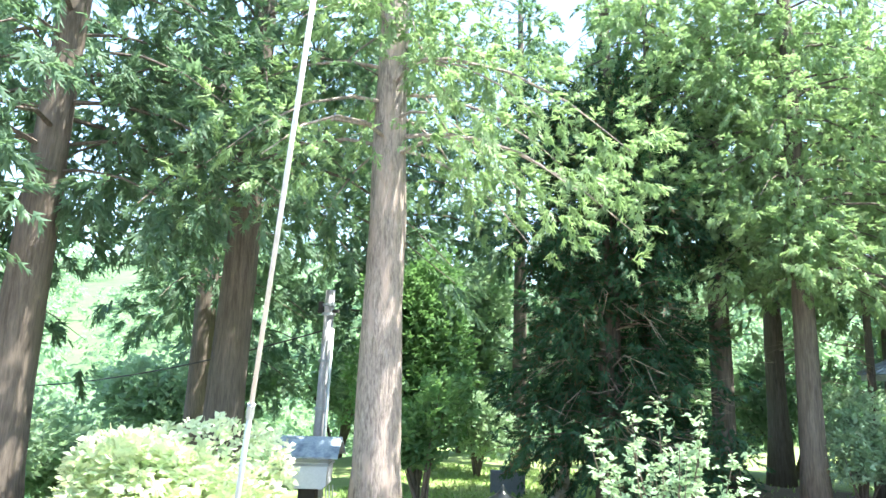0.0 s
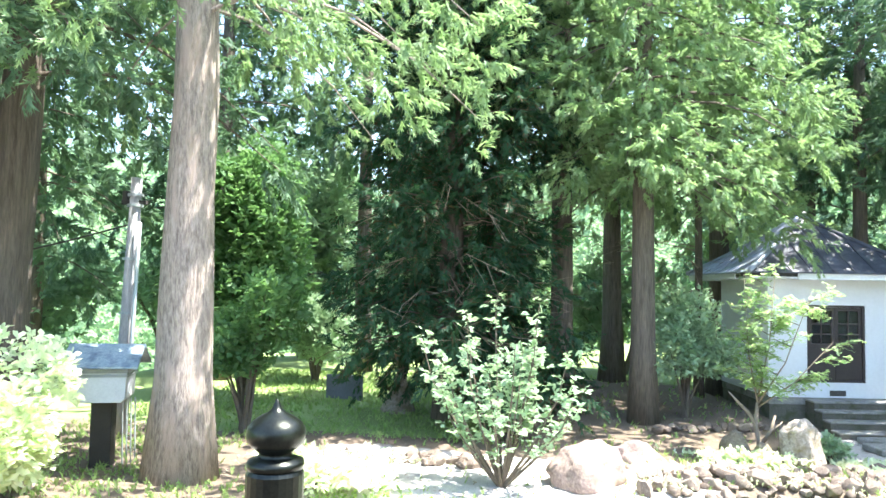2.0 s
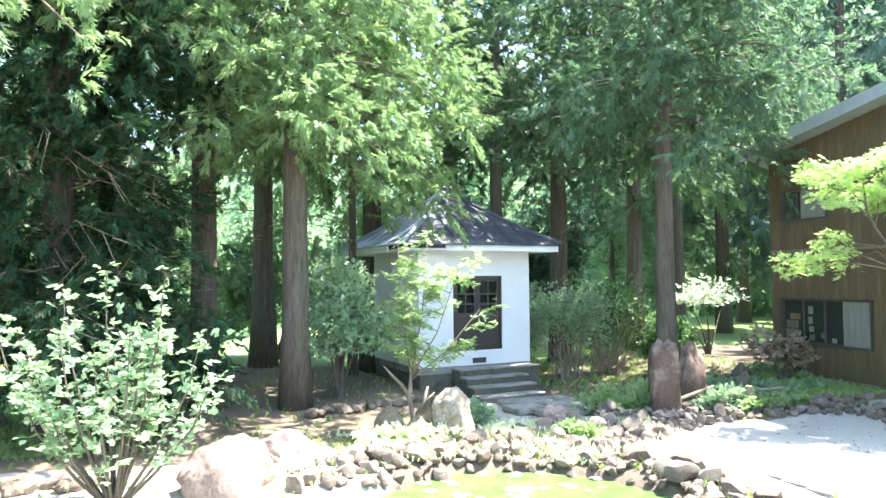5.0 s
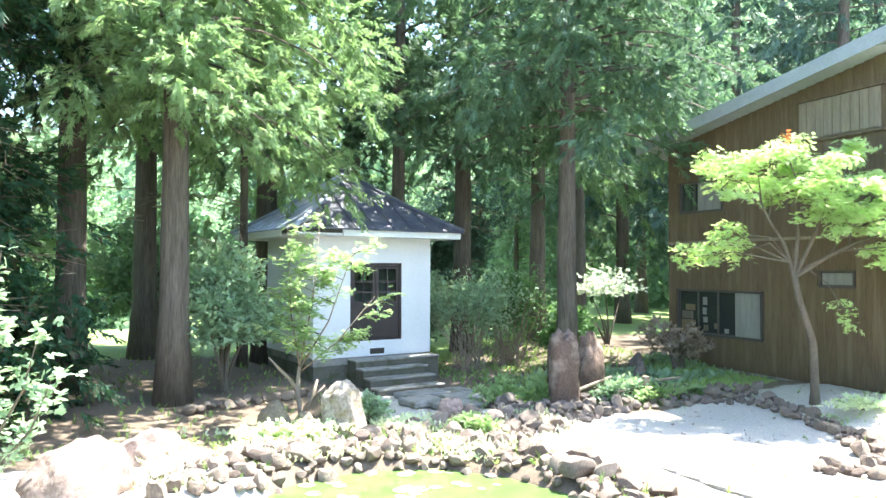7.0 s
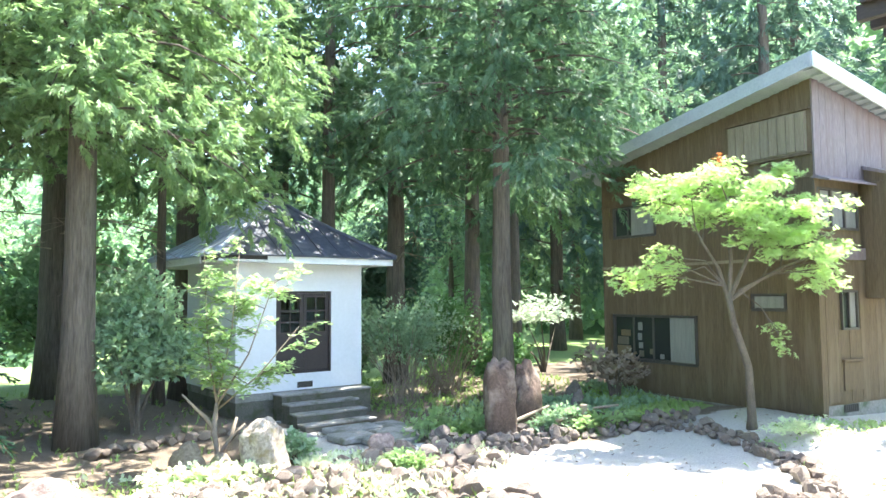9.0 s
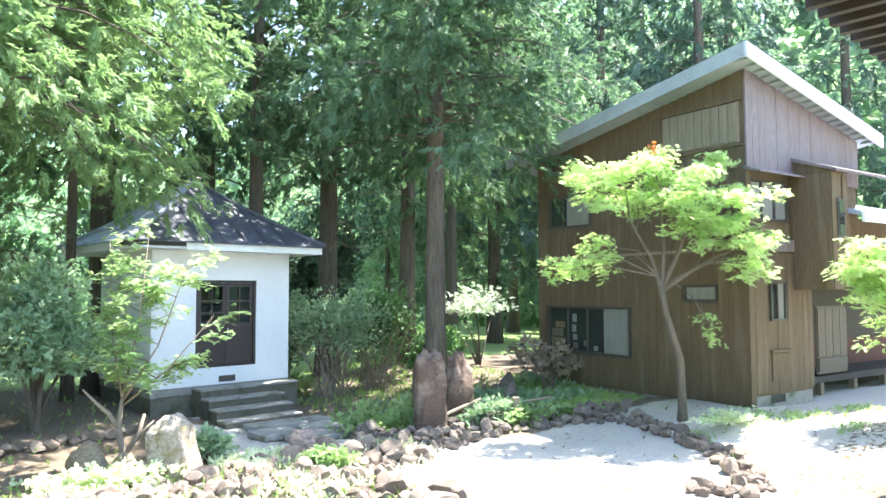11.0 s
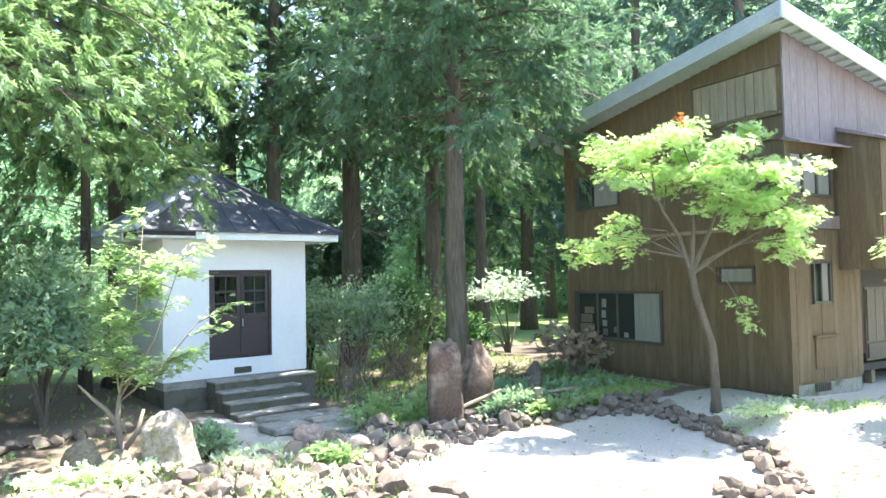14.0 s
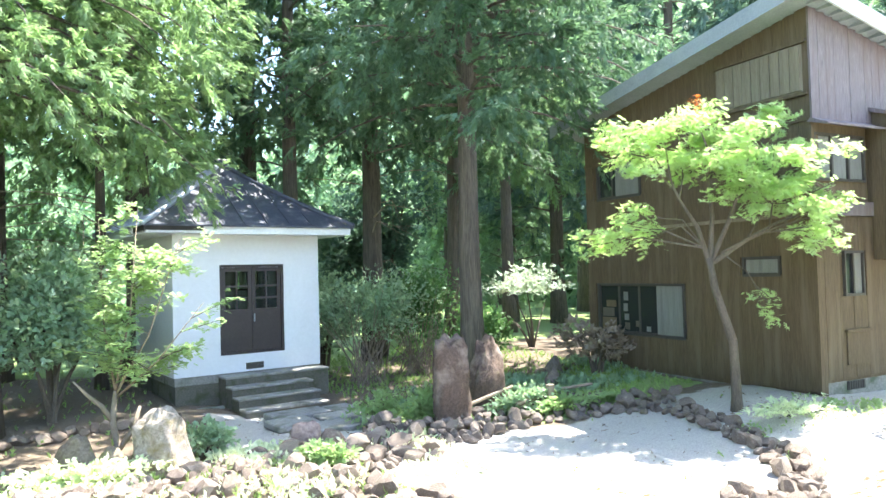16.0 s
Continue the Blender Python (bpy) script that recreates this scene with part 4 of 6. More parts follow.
def conifer(name, x, y, h, r0, z_lo, reach, n_limb, n, size, leafm, bark, label, seed, lean=(0, 0), droop=.45, z_hi=12.5, dead=0, power=.5, pad=.5, boughs=(), kindleaf="needle"):
    """A tall conifer: tapered trunk, limbs with drooping feathery pads of n sprigs from z_lo up to z_hi."""
    rng = random.Random(seed)
    rs = np.random.RandomState(seed)
    n, size = int(n * (1.4 if size < .3 else 1.0) / 9) * 9, size * (.88 if size < .3 else .98)
    g = hz(x, y)
    t = thing(name, (x, y, g), label, "tree")
    part("trunk", trunk_mesh(h, r0, r0 * .25, lean, rng), bark, t, smooth=True)
    lb = bmesh.new()
    C, R, A = [], [], []
    for i in range(n_limb + len(boughs)):
        u = (i + rng.random()) / n_limb
        z = z_lo + .3 + (z_hi - z_lo) * u
        az = i * 2.399 + rng.uniform(-.5, .5)
        k = max(.15, 1 - max(0, z - z_lo - 1.5) / (h - z_lo)) ** power
        L = reach * k * rng.uniform(.6, 1.1)
        if i >= n_limb:
            az, z, L = boughs[i - n_limb]
        rise = rng.uniform(.05, .4)
        pts = []
        for s in range(5):
            q = s / 4
            pts.append(Vector((lean[0] * z + math.cos(az) * L * q, lean[1] * z + math.sin(az) * L * q, z + L * (rise * q - droop * q * q))))
        rr = .014 + .008 * L
        tube(lb, pts, [rr, rr * .8, rr * .6, rr * .4, rr * .15], 5)
        for m in range(max(3, int(L * 2.1))):
            q = min(1.0, .30 + .75 * (m + rng.random()) / max(3, int(L * 2.1)))
            f = min(int(q * 4), 3)
            c = pts[f].lerp(pts[f + 1], q * 4 - f)
            C.append((c.x + rng.gauss(0, .22), c.y + rng.gauss(0, .22), c.z + rng.gauss(0, .18)))
            R.append(pad * rng.uniform(.6, 1.25))
            A.append(az)
    part("branchwork", lb, bark, t, kind="stuff")
    C, R, A = np.array(C), np.array(R), np.array(A)
    # sprigs in tufts of nine that fan out from one twig end
    w = R ** 2
    m = n // 9
    k = rs.choice(len(C), m, p=w / w.sum())
    v = rs.normal(0, 1, (m, 3))
    v /= np.linalg.norm(v, axis=1, keepdims=True)
    rad = (rs.random_sample(m) ** .35)[:, None]
    T = C[k] + v * rad * (R[k][:, None] * [1.0, 1.0, .7])
    T[:, 2] -= np.abs(rs.normal(0, .35, m)) * R[k]
    A2 = A[k] + rs.normal(0, .5, m)
    TD = v * .9 + np.stack([np.cos(A2), np.sin(A2), rs.uniform(-1.5, .3, m)], -1) * .8
    TD /= np.linalg.norm(TD, axis=1, keepdims=True)
    ts = rs.uniform(.7, 1.35, m)
    q = np.tile(np.arange(9) / 9, m)[:, None]
    T, TD, ts = np.repeat(T, 9, 0), np.repeat(TD, 9, 0), np.repeat(ts, 9)
    P = T + TD * q * size * 1.5 * ts[:, None] + rs.normal(0, .12 * size, (n, 3))
    D = TD + rs.normal(0, .42, (n, 3)) * (1.15 - q)
    D[:, 2] -= .15
    V, F = scatter(P, D, size * ts * (1.1 - .4 * q[:, 0]) * rs.uniform(.8, 1.2, n), kindleaf, seed)
    fast("crown", V, F, leafm, t, kind="stuff")
    if dead:
        db = bmesh.new()
        for _ in range(dead):
            a = rng.uniform(0, 6.28)
            z = rng.uniform(z_lo * .3 + .8, z_lo + 4)
            L = rng.uniform(.8, reach * 1.12)
            m = Vector((math.cos(a) * L * .5, math.sin(a) * L * .5, z + rng.uniform(-.1, .3)))
            e = Vector((math.cos(a + .2) * L, math.sin(a + .2) * L, z + rng.uniform(-.5, .3)))
            tube(db, [(0, 0, z), m, e], [.022, .013, .004], 4)
            for _ in range(3):
                tube(db, [m.lerp(e, rng.random()), e + Vector((rng.uniform(-.5, .5), rng.uniform(-.5, .5), rng.uniform(-.5, .3)))], [.008, .003], 3)
        part("dead_twigwork", db, M_DRY, t, kind="stuff")
    return t


def bush(name, x, y, w, d, h, n, size, leafm, label, seed, kindleaf="leaf", z0=.1, stems=7, category="shrub", group="", updown=.6, hollow=.5, bark=None):
    """A shrub of stems and leaves in an uneven rounded mass."""
    rng = random.Random(seed)
    rs = np.random.RandomState(seed)
    t = thing(name, (x, y, hz(x, y)), label, category, group)
    lumps = [(rs.uniform(-.6, .6) * w / 2, rs.uniform(-.6, .6) * d / 2, h * rs.uniform(.35, .8), rs.uniform(.28, .5)) for _ in range(9)]
    sb = bmesh.new()
    for i in range(stems):
        lx, ly, lz, _ = lumps[i % 9]
        many = stems > 40
        foot = .45 if many else .08
        ox, oy = (rng.uniform(-.3, .3) * w, rng.uniform(-.3, .3) * d) if many else (0, 0)
        thick = .28 if many else 1
        tube(sb, [(rng.uniform(-foot, foot), rng.uniform(-foot, foot), -.08), (lx * .4 + ox * .6, ly * .4 + oy * .6, lz * .5), (lx * 1.1 + ox, ly * 1.1 + oy, lz * 1.1)], [(.012 + .012 * h) * thick, .012 * h * thick, .004], 5)
    part("stemwork", sb, bark or M_BARK_M, t, kind="stuff")
    per = n // 9
    P = []
    for lx, ly, lz, r in lumps:
        v = rs.normal(0, 1, (per, 3))
        v /= np.linalg.norm(v, axis=1, keepdims=True)
        v *= (hollow + (1 - hollow) * rs.random_sample((per, 1))) * r
        P.append(np.array([lx, ly, lz]) + v * [w * .75, d * .75, h * .62])
    P = np.concatenate(P)
    P = P[P[:, 2] > z0]
    D = P - [0, 0, h * .4] + rs.normal(0, .4 * h, P.shape)
    V, F = scatter(P, D, size * rs.uniform(.6, 1.3, len(P)), kindleaf, seed, updown=updown)
    fast("foliage", V, F, leafm, t, kind="stuff")
    return t


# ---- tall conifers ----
# Sunlit and shaded cedars differ by light put into their leaf colour.
conifer("cedar_tree", -3.88, 12.2, 17, .43, 6.5, 3.6, 44, 9000, .225, M_CEDAR, M_BARK_L, "tall cedar with drooping branches, sunlight put in its bare trunk colour", 11, lean=(.012, -.01), droop=.6, boughs=[(.3, 7.2, 4.4), (.1, 8.6, 4.2), (.8, 7.0, 3.0), (3.4, 7.0, 3.2)])
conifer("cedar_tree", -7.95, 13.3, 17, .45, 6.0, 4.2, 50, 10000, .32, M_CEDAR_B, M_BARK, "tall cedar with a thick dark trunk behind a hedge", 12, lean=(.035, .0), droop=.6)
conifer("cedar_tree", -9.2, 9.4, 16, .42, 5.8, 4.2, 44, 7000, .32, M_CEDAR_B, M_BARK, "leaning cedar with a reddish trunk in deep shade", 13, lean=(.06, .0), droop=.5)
conifer("cypress_tree", -.8, 17.6, 16, .30, .7, 2.4, 110, 24000, .26, M_DARK, M_BARK, "dense dark cypress with low foliage and bare brown twigs", 14, droop=.25, z_hi=9.5, dead=90, power=.2, pad=.6)
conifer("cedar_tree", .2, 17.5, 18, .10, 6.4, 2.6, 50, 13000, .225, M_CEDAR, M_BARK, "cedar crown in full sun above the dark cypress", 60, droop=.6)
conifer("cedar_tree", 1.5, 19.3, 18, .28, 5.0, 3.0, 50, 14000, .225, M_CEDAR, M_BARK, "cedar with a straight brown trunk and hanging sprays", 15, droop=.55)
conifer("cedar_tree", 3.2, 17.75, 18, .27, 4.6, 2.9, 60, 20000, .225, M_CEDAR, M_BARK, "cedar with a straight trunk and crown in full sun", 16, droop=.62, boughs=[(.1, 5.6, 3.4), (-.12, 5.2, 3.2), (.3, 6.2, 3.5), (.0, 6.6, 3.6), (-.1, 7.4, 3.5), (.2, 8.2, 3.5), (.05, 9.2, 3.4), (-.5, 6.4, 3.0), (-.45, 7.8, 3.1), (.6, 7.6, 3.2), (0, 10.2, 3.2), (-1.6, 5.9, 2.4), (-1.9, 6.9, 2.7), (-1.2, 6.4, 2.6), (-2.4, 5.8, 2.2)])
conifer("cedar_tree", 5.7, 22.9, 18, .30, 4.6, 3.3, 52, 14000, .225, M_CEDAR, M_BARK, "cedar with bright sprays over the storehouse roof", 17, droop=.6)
conifer("cedar_tree", 4.9, 21.3, 15, .11, 4.8, 2.0, 26, 3500, .30, M_CEDAR, M_BARK, "slender young cedar with a thin dark trunk", 18, dead=16)
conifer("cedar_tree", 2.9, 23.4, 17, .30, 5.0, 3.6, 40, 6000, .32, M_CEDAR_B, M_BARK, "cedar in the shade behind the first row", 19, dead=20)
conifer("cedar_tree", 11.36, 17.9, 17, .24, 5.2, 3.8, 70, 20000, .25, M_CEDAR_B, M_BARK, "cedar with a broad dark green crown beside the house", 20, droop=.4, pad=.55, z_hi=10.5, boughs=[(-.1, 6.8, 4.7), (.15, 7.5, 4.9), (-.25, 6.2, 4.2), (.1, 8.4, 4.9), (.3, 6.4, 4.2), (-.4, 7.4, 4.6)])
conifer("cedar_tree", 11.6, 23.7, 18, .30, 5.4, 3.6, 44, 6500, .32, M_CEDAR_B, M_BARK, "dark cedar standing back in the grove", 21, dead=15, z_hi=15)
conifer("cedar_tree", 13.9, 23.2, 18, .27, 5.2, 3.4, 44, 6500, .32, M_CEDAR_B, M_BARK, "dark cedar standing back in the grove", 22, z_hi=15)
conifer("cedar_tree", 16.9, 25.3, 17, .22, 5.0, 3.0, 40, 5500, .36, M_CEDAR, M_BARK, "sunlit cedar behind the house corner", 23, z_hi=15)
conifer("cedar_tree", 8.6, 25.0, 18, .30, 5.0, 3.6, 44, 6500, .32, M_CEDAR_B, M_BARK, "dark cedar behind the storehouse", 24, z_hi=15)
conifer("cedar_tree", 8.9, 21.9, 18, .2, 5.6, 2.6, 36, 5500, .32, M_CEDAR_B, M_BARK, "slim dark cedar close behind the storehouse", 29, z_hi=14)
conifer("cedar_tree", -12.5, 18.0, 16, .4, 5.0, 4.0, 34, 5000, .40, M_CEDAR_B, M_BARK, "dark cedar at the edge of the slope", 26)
conifer("cedar_tree", -5.2, 26.0, 19, .3, 7.0, 3.8, 50, 8000, .34, M_CEDAR_B, M_BARK, "tall cedar beyond the lawn with a high crown", 87, z_hi=17)
conifer("cedar_tree", -8.6, 22.5, 18, .3, 6.2, 3.6, 44, 7000, .34, M_CEDAR_B, M_BARK, "tall cedar beyond the lawn with a high crown", 88, z_hi=16)
# Distance haze is tinted into the leaves of these back cedars.
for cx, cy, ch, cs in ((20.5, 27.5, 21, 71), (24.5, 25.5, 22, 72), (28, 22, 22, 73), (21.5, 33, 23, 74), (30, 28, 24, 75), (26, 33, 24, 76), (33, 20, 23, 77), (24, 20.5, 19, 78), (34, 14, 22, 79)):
    conifer("cedar_tree", cx, cy, ch, .28, 3.5, 3.4, 56, 4600, .5, M_HAZE, M_BARK, "tall haze-tinted bluish cedar on the slope behind the house", cs, z_hi=ch - 1, power=.7, pad=.7)
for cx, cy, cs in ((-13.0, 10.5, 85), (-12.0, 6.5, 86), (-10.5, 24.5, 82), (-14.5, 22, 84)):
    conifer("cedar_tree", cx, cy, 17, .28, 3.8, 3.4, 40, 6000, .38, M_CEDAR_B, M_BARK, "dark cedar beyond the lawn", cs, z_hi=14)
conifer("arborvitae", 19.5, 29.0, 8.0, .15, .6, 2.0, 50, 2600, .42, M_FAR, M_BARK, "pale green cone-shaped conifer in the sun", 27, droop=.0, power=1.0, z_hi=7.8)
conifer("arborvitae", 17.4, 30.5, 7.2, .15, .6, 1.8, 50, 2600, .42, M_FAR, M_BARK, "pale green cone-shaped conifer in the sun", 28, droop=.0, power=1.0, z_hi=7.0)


# ---- shrubs and broadleaf trees ----
# The cedar shades this hedge; sunlight is put into the leaf colour.
bush("hydrangea_hedge", -5.75, 10.1, 4.2, 2.8, 2.15, 6500, .24, M_HYDR, "large hydrangea hedge, sunlight put in its pale yellow-green leaf colour", 31, updown=.35, hollow=.75)


def fan_shrub(x, y, h, w, seed, label, leafm, n_stem=24, leaf=.16):
    """Stems that fan up from one foot, each with leaves along its upper part."""
    rng = random.Random(seed)
    t = thing("shrub", (x, y, hz(x, y)), label, "shrub")
    sb = bmesh.new()
    P, D, S = [], [], []
    for i in range(n_stem):
        a = rng.uniform(0, 6.28)
        o = rng.uniform(.15, 1.0)
        ex, ey = math.cos(a) * w * .5 * o, math.sin(a) * w * .38 * o
        ez = h * (1.12 - .34 * o * o) * rng.uniform(.6, 1.12)
        p = [Vector((0, 0, -.05)), Vector((ex * .45, ey * .45, ez * .32)), Vector((ex * .85, ey * .85, ez * .7)), Vector((ex, ey, ez))]
        tube(sb, p, [.026, .018, .011, .004], 5, .1, rng)
        for k in range(22):
            q = rng.uniform(.38, 1.02) * 3
            f = min(int(q), 2)
            c = p[f].lerp(p[f + 1], q - f)
            for _ in range(2):
                b = rng.uniform(0, 6.28)
                P.append((c.x + rng.gauss(0, .07), c.y + rng.gauss(0, .07), c.z + rng.gauss(0, .05)))
                D.append((math.cos(b), math.sin(b), rng.uniform(-.1, .8)))
                S.append(leaf * rng.uniform(.7, 1.3))
    part("stemwork", sb, M_BARK_M, t, kind="stuff")
    V, F = scatter(P, D, S, "leaf", seed)
    fast("foliage", V, F, leafm, t, kind="stuff")


fan_shrub(.75, 12.8, 2.2, 2.9, 32, "open shrub with broad grey-green leaves on pale crooked stems", M_SHRUB)
bush("broadleaf_tree", -6.3, 19.5, 3.3, 3.4, 6.4, 9000, .26, M_BROAD, "dark green broadleaf tree at the edge of the lawn", 33, z0=1.6, category="tree")
bush("broadleaf_tree", -4.5, 15.6, 2.0, 1.8, 3.2, 2600, .2, M_BROAD, "small broadleaf tree with a thin dark trunk", 34, z0=1.1, category="tree")
bush("broadleaf_tree", -5.6, 22.6, 2.5, 2.2, 2.7, 4500, .18, M_SHRUB, "rounded pale green tree on the lawn", 35, z0=.3, category="tree")
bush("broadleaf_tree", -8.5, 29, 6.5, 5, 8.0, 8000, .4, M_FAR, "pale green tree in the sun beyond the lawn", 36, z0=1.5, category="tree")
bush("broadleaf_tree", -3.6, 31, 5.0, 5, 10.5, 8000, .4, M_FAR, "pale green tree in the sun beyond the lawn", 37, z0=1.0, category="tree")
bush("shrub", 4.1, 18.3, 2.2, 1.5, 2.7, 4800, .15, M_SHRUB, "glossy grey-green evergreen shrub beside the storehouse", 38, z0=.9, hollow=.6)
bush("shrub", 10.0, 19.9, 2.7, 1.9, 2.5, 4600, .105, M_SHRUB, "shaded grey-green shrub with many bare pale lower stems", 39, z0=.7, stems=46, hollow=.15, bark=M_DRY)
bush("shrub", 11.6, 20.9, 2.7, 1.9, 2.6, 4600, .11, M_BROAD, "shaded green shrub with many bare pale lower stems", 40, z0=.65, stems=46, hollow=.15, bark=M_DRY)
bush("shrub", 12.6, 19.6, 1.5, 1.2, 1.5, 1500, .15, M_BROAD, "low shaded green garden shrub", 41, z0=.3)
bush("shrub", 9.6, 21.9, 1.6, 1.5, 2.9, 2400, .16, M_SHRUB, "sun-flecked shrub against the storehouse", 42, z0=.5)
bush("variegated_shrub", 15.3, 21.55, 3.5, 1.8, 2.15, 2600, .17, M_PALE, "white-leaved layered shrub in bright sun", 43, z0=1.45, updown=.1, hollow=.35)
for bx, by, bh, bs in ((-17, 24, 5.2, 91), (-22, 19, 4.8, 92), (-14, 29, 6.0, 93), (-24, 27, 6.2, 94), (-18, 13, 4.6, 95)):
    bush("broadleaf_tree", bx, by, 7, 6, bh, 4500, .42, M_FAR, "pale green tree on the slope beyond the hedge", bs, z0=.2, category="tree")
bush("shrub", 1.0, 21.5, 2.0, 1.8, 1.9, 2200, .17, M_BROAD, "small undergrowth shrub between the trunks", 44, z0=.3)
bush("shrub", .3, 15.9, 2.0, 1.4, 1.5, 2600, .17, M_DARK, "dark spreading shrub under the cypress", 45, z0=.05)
# Undergrowth in two leaf tones: sunlight in one, haze and shade in the other.
bush("shrub", 3.4, 25.8, 4.2, 2.0, 4.6, 3800, .24, M_FAR, "undergrowth behind the grove, sunlight put in its pale colour", 46)
bush("shrub", 8.4, 27.5, 5.5, 2.0, 6.2, 4600, .28, M_HAZE, "undergrowth behind the grove, haze and shade put in its colour", 47)
bush("shrub", 13.5, 28.0, 5.6, 2.0, 6.4, 4800, .28, M_HAZE, "undergrowth behind the grove, haze and shade put in its colour", 48)
bush("shrub", -.2, 27.5, 4.2, 2.0, 6.0, 4000, .28, M_FAR, "undergrowth behind the grove, sunlight put in its pale colour", 49)
bush("weed_clump", 13.7, 17.0, 1.5, 1.3, 1.0, 260, .2, M_DRY, "tangle of dry grey weeds against the house", 50, z0=.05, stems=30, category="plant")
bush("weed_clump", 9.2, 14.6 + .9, .9, .6, .55, 420, .16, M_SAP, "light green leafy weeds", 51, z0=.0, category="plant")
bush("weed_clump", 8.5, 16.0, .8, .6, .6, 300, .13, M_SAP, "light green leafy weeds", 52, z0=.0, category="plant")
bush("weed_clump", 6.0, 15.6, .6, .5, .45, 260, .15, M_SHRUB, "leafy weeds beside the standing stone", 53, z0=.0, category="plant")
bush("weed_clump", 7.2, 14.0, .6, .4, .3, 260, .13, M_SAP, "leafy weeds between the stones", 54, z0=.0, category="plant")
bush("weed_clump", 4.6, 14.6, 1.4, .5, .3, 520, .13, M_HYDR, "yellow-green weeds between the stones", 55, z0=.0, category="plant")
bush("weed_clump", -1.9, 11.9, 2.2, 1.4, .55, 900, .18, M_HYDR, "bright yellow-green weeds by the path", 56, z0=.0, category="plant")
bush("weed_clump", 10.9, 15.4, 1.6, .5, .4, 420, .15, M_SHRUB, "leafy weeds behind the stone ring", 57, z0=.0, category="plant")
bush("weed_clump", 13.3, 12.35, 2.2, .7, .2, 300, .11, M_HYDR, "pale sunlit weeds by the maple", 58, z0=.0, category="plant")
bush("weed_clump", 11.6, 13.4 + 1.6, 1.6, .4, .3, 380, .15, M_SAP, "leafy weeds behind the stone ring", 59, z0=.0, category="plant")


def maple(x, y, h, reach, seed, label, tiers, fork, leaders, lean, red=False, base_r=.11):
    rng = random.Random(seed)
    rs = np.random.RandomState(seed)
    t = thing("maple_tree", (x, y, hz(x, y)), label, "tree")
    bm = bmesh.new()
    fx, fy, fz = fork
    tube(bm, [(0, 0, -.15), (.01, 0, .2), (lean * .35, 0, fz * .45), (fx * .8, fy * .8, fz * .8), (fx, fy, fz)], [base_r * 1.5, base_r, base_r * .85, base_r * .75, base_r * .65], 12, .06, rng)
    part("trunk", bm, M_BARK_M, t, "smooth grey-brown trunk with pale patches", smooth=True)
    lb = bmesh.new()
    for ld in leaders:
        a = Vector(fork)
        ld = Vector(ld)
        tube(lb, [a - Vector((0, 0, .1)), a.lerp(ld, .35) + Vector((.05, .0, .03)), a.lerp(ld, .7) - Vector((.05, 0, -.04)), ld], [base_r * .55, base_r * .42, base_r * .28, .012], 8, .05, rng)
    P, D, S = [], [], []
    for (cx, cy, cz, w, n) in tiers:
        n = int(n * 1.7)
        tip = Vector((cx, cy, cz))
        lead = min((Vector(v) for v in leaders), key=lambda v: (v - tip).length)
        q = min(max((cz - .55 - fork[2]) / max(.3, lead.z - fork[2]), .12), .95)
        f = Vector(fork).lerp(lead, q)
        midp = f.lerp(tip, .5) + Vector((rng.uniform(-.1, .1), rng.uniform(-.1, .1), .18))
        midp = midp + Vector((rng.uniform(-.1, .1), rng.uniform(-.1, .1), rng.uniform(-.12, .06)))
        tube(lb, [f, midp, tip], [base_r * .22, base_r * .13, .006], 6)
        for k in range(4):
            a = rng.uniform(0, 6.28)
            e = tip + Vector((math.cos(a) * w * .8, math.sin(a) * w * .8, rng.uniform(-.05, .12)))
            tube(lb, [midp.lerp(tip, rng.uniform(.2, .9)), e], [.009, .003], 4)
        r = w * np.sqrt(rs.random_sample(n))
        a = rs.uniform(0, 6.28, n)
        # leaf shelves gathered in small pads
        pads = rs.uniform(-1, 1, (9, 3)) * [w * .95, w * .95, .24]
        k = rs.randint(0, 9, n)
        q = pads[k] + rs.normal(0, 1, (n, 3)) * [w * .22, w * .22, .045]
        for p in q:
            P.append((cx + p[0], cy + p[1], cz + p[2] - .10 * (p[0] ** 2 + p[1] ** 2) / w))
            D.append((p[0] + rs.normal(0, .3), p[1] + rs.normal(0, .3), rs.uniform(-.5, 0)))
            S.append(rs.uniform(.12, .23))
    part("branchwork", lb, M_BARK_M, t, kind="stuff")
    V, F = scatter(P, D, S, "palm", seed, updown=.25)
    fast("foliage", V, F, M_MAPLE, t, kind="stuff")
    if red:
        n = 14
        P = rs.normal(0, 1, (n, 3)) * [.07, .07, .06] + red
        V, F = scatter(P, rs.normal(0, 1, (n, 3)), rs.uniform(.10, .16, n), "palm", seed + 1)
        fast("red_spray", V, F, M_RED, t, kind="stuff", label="small spray of red leaves")
    return t


def slant(rows):
    """Rows of sideways, depth, height and the rest, turned into the yard's own directions."""
    return [(.83 * a + .557 * b, -.557 * a + .83 * b, *c) for a, b, *c in rows]


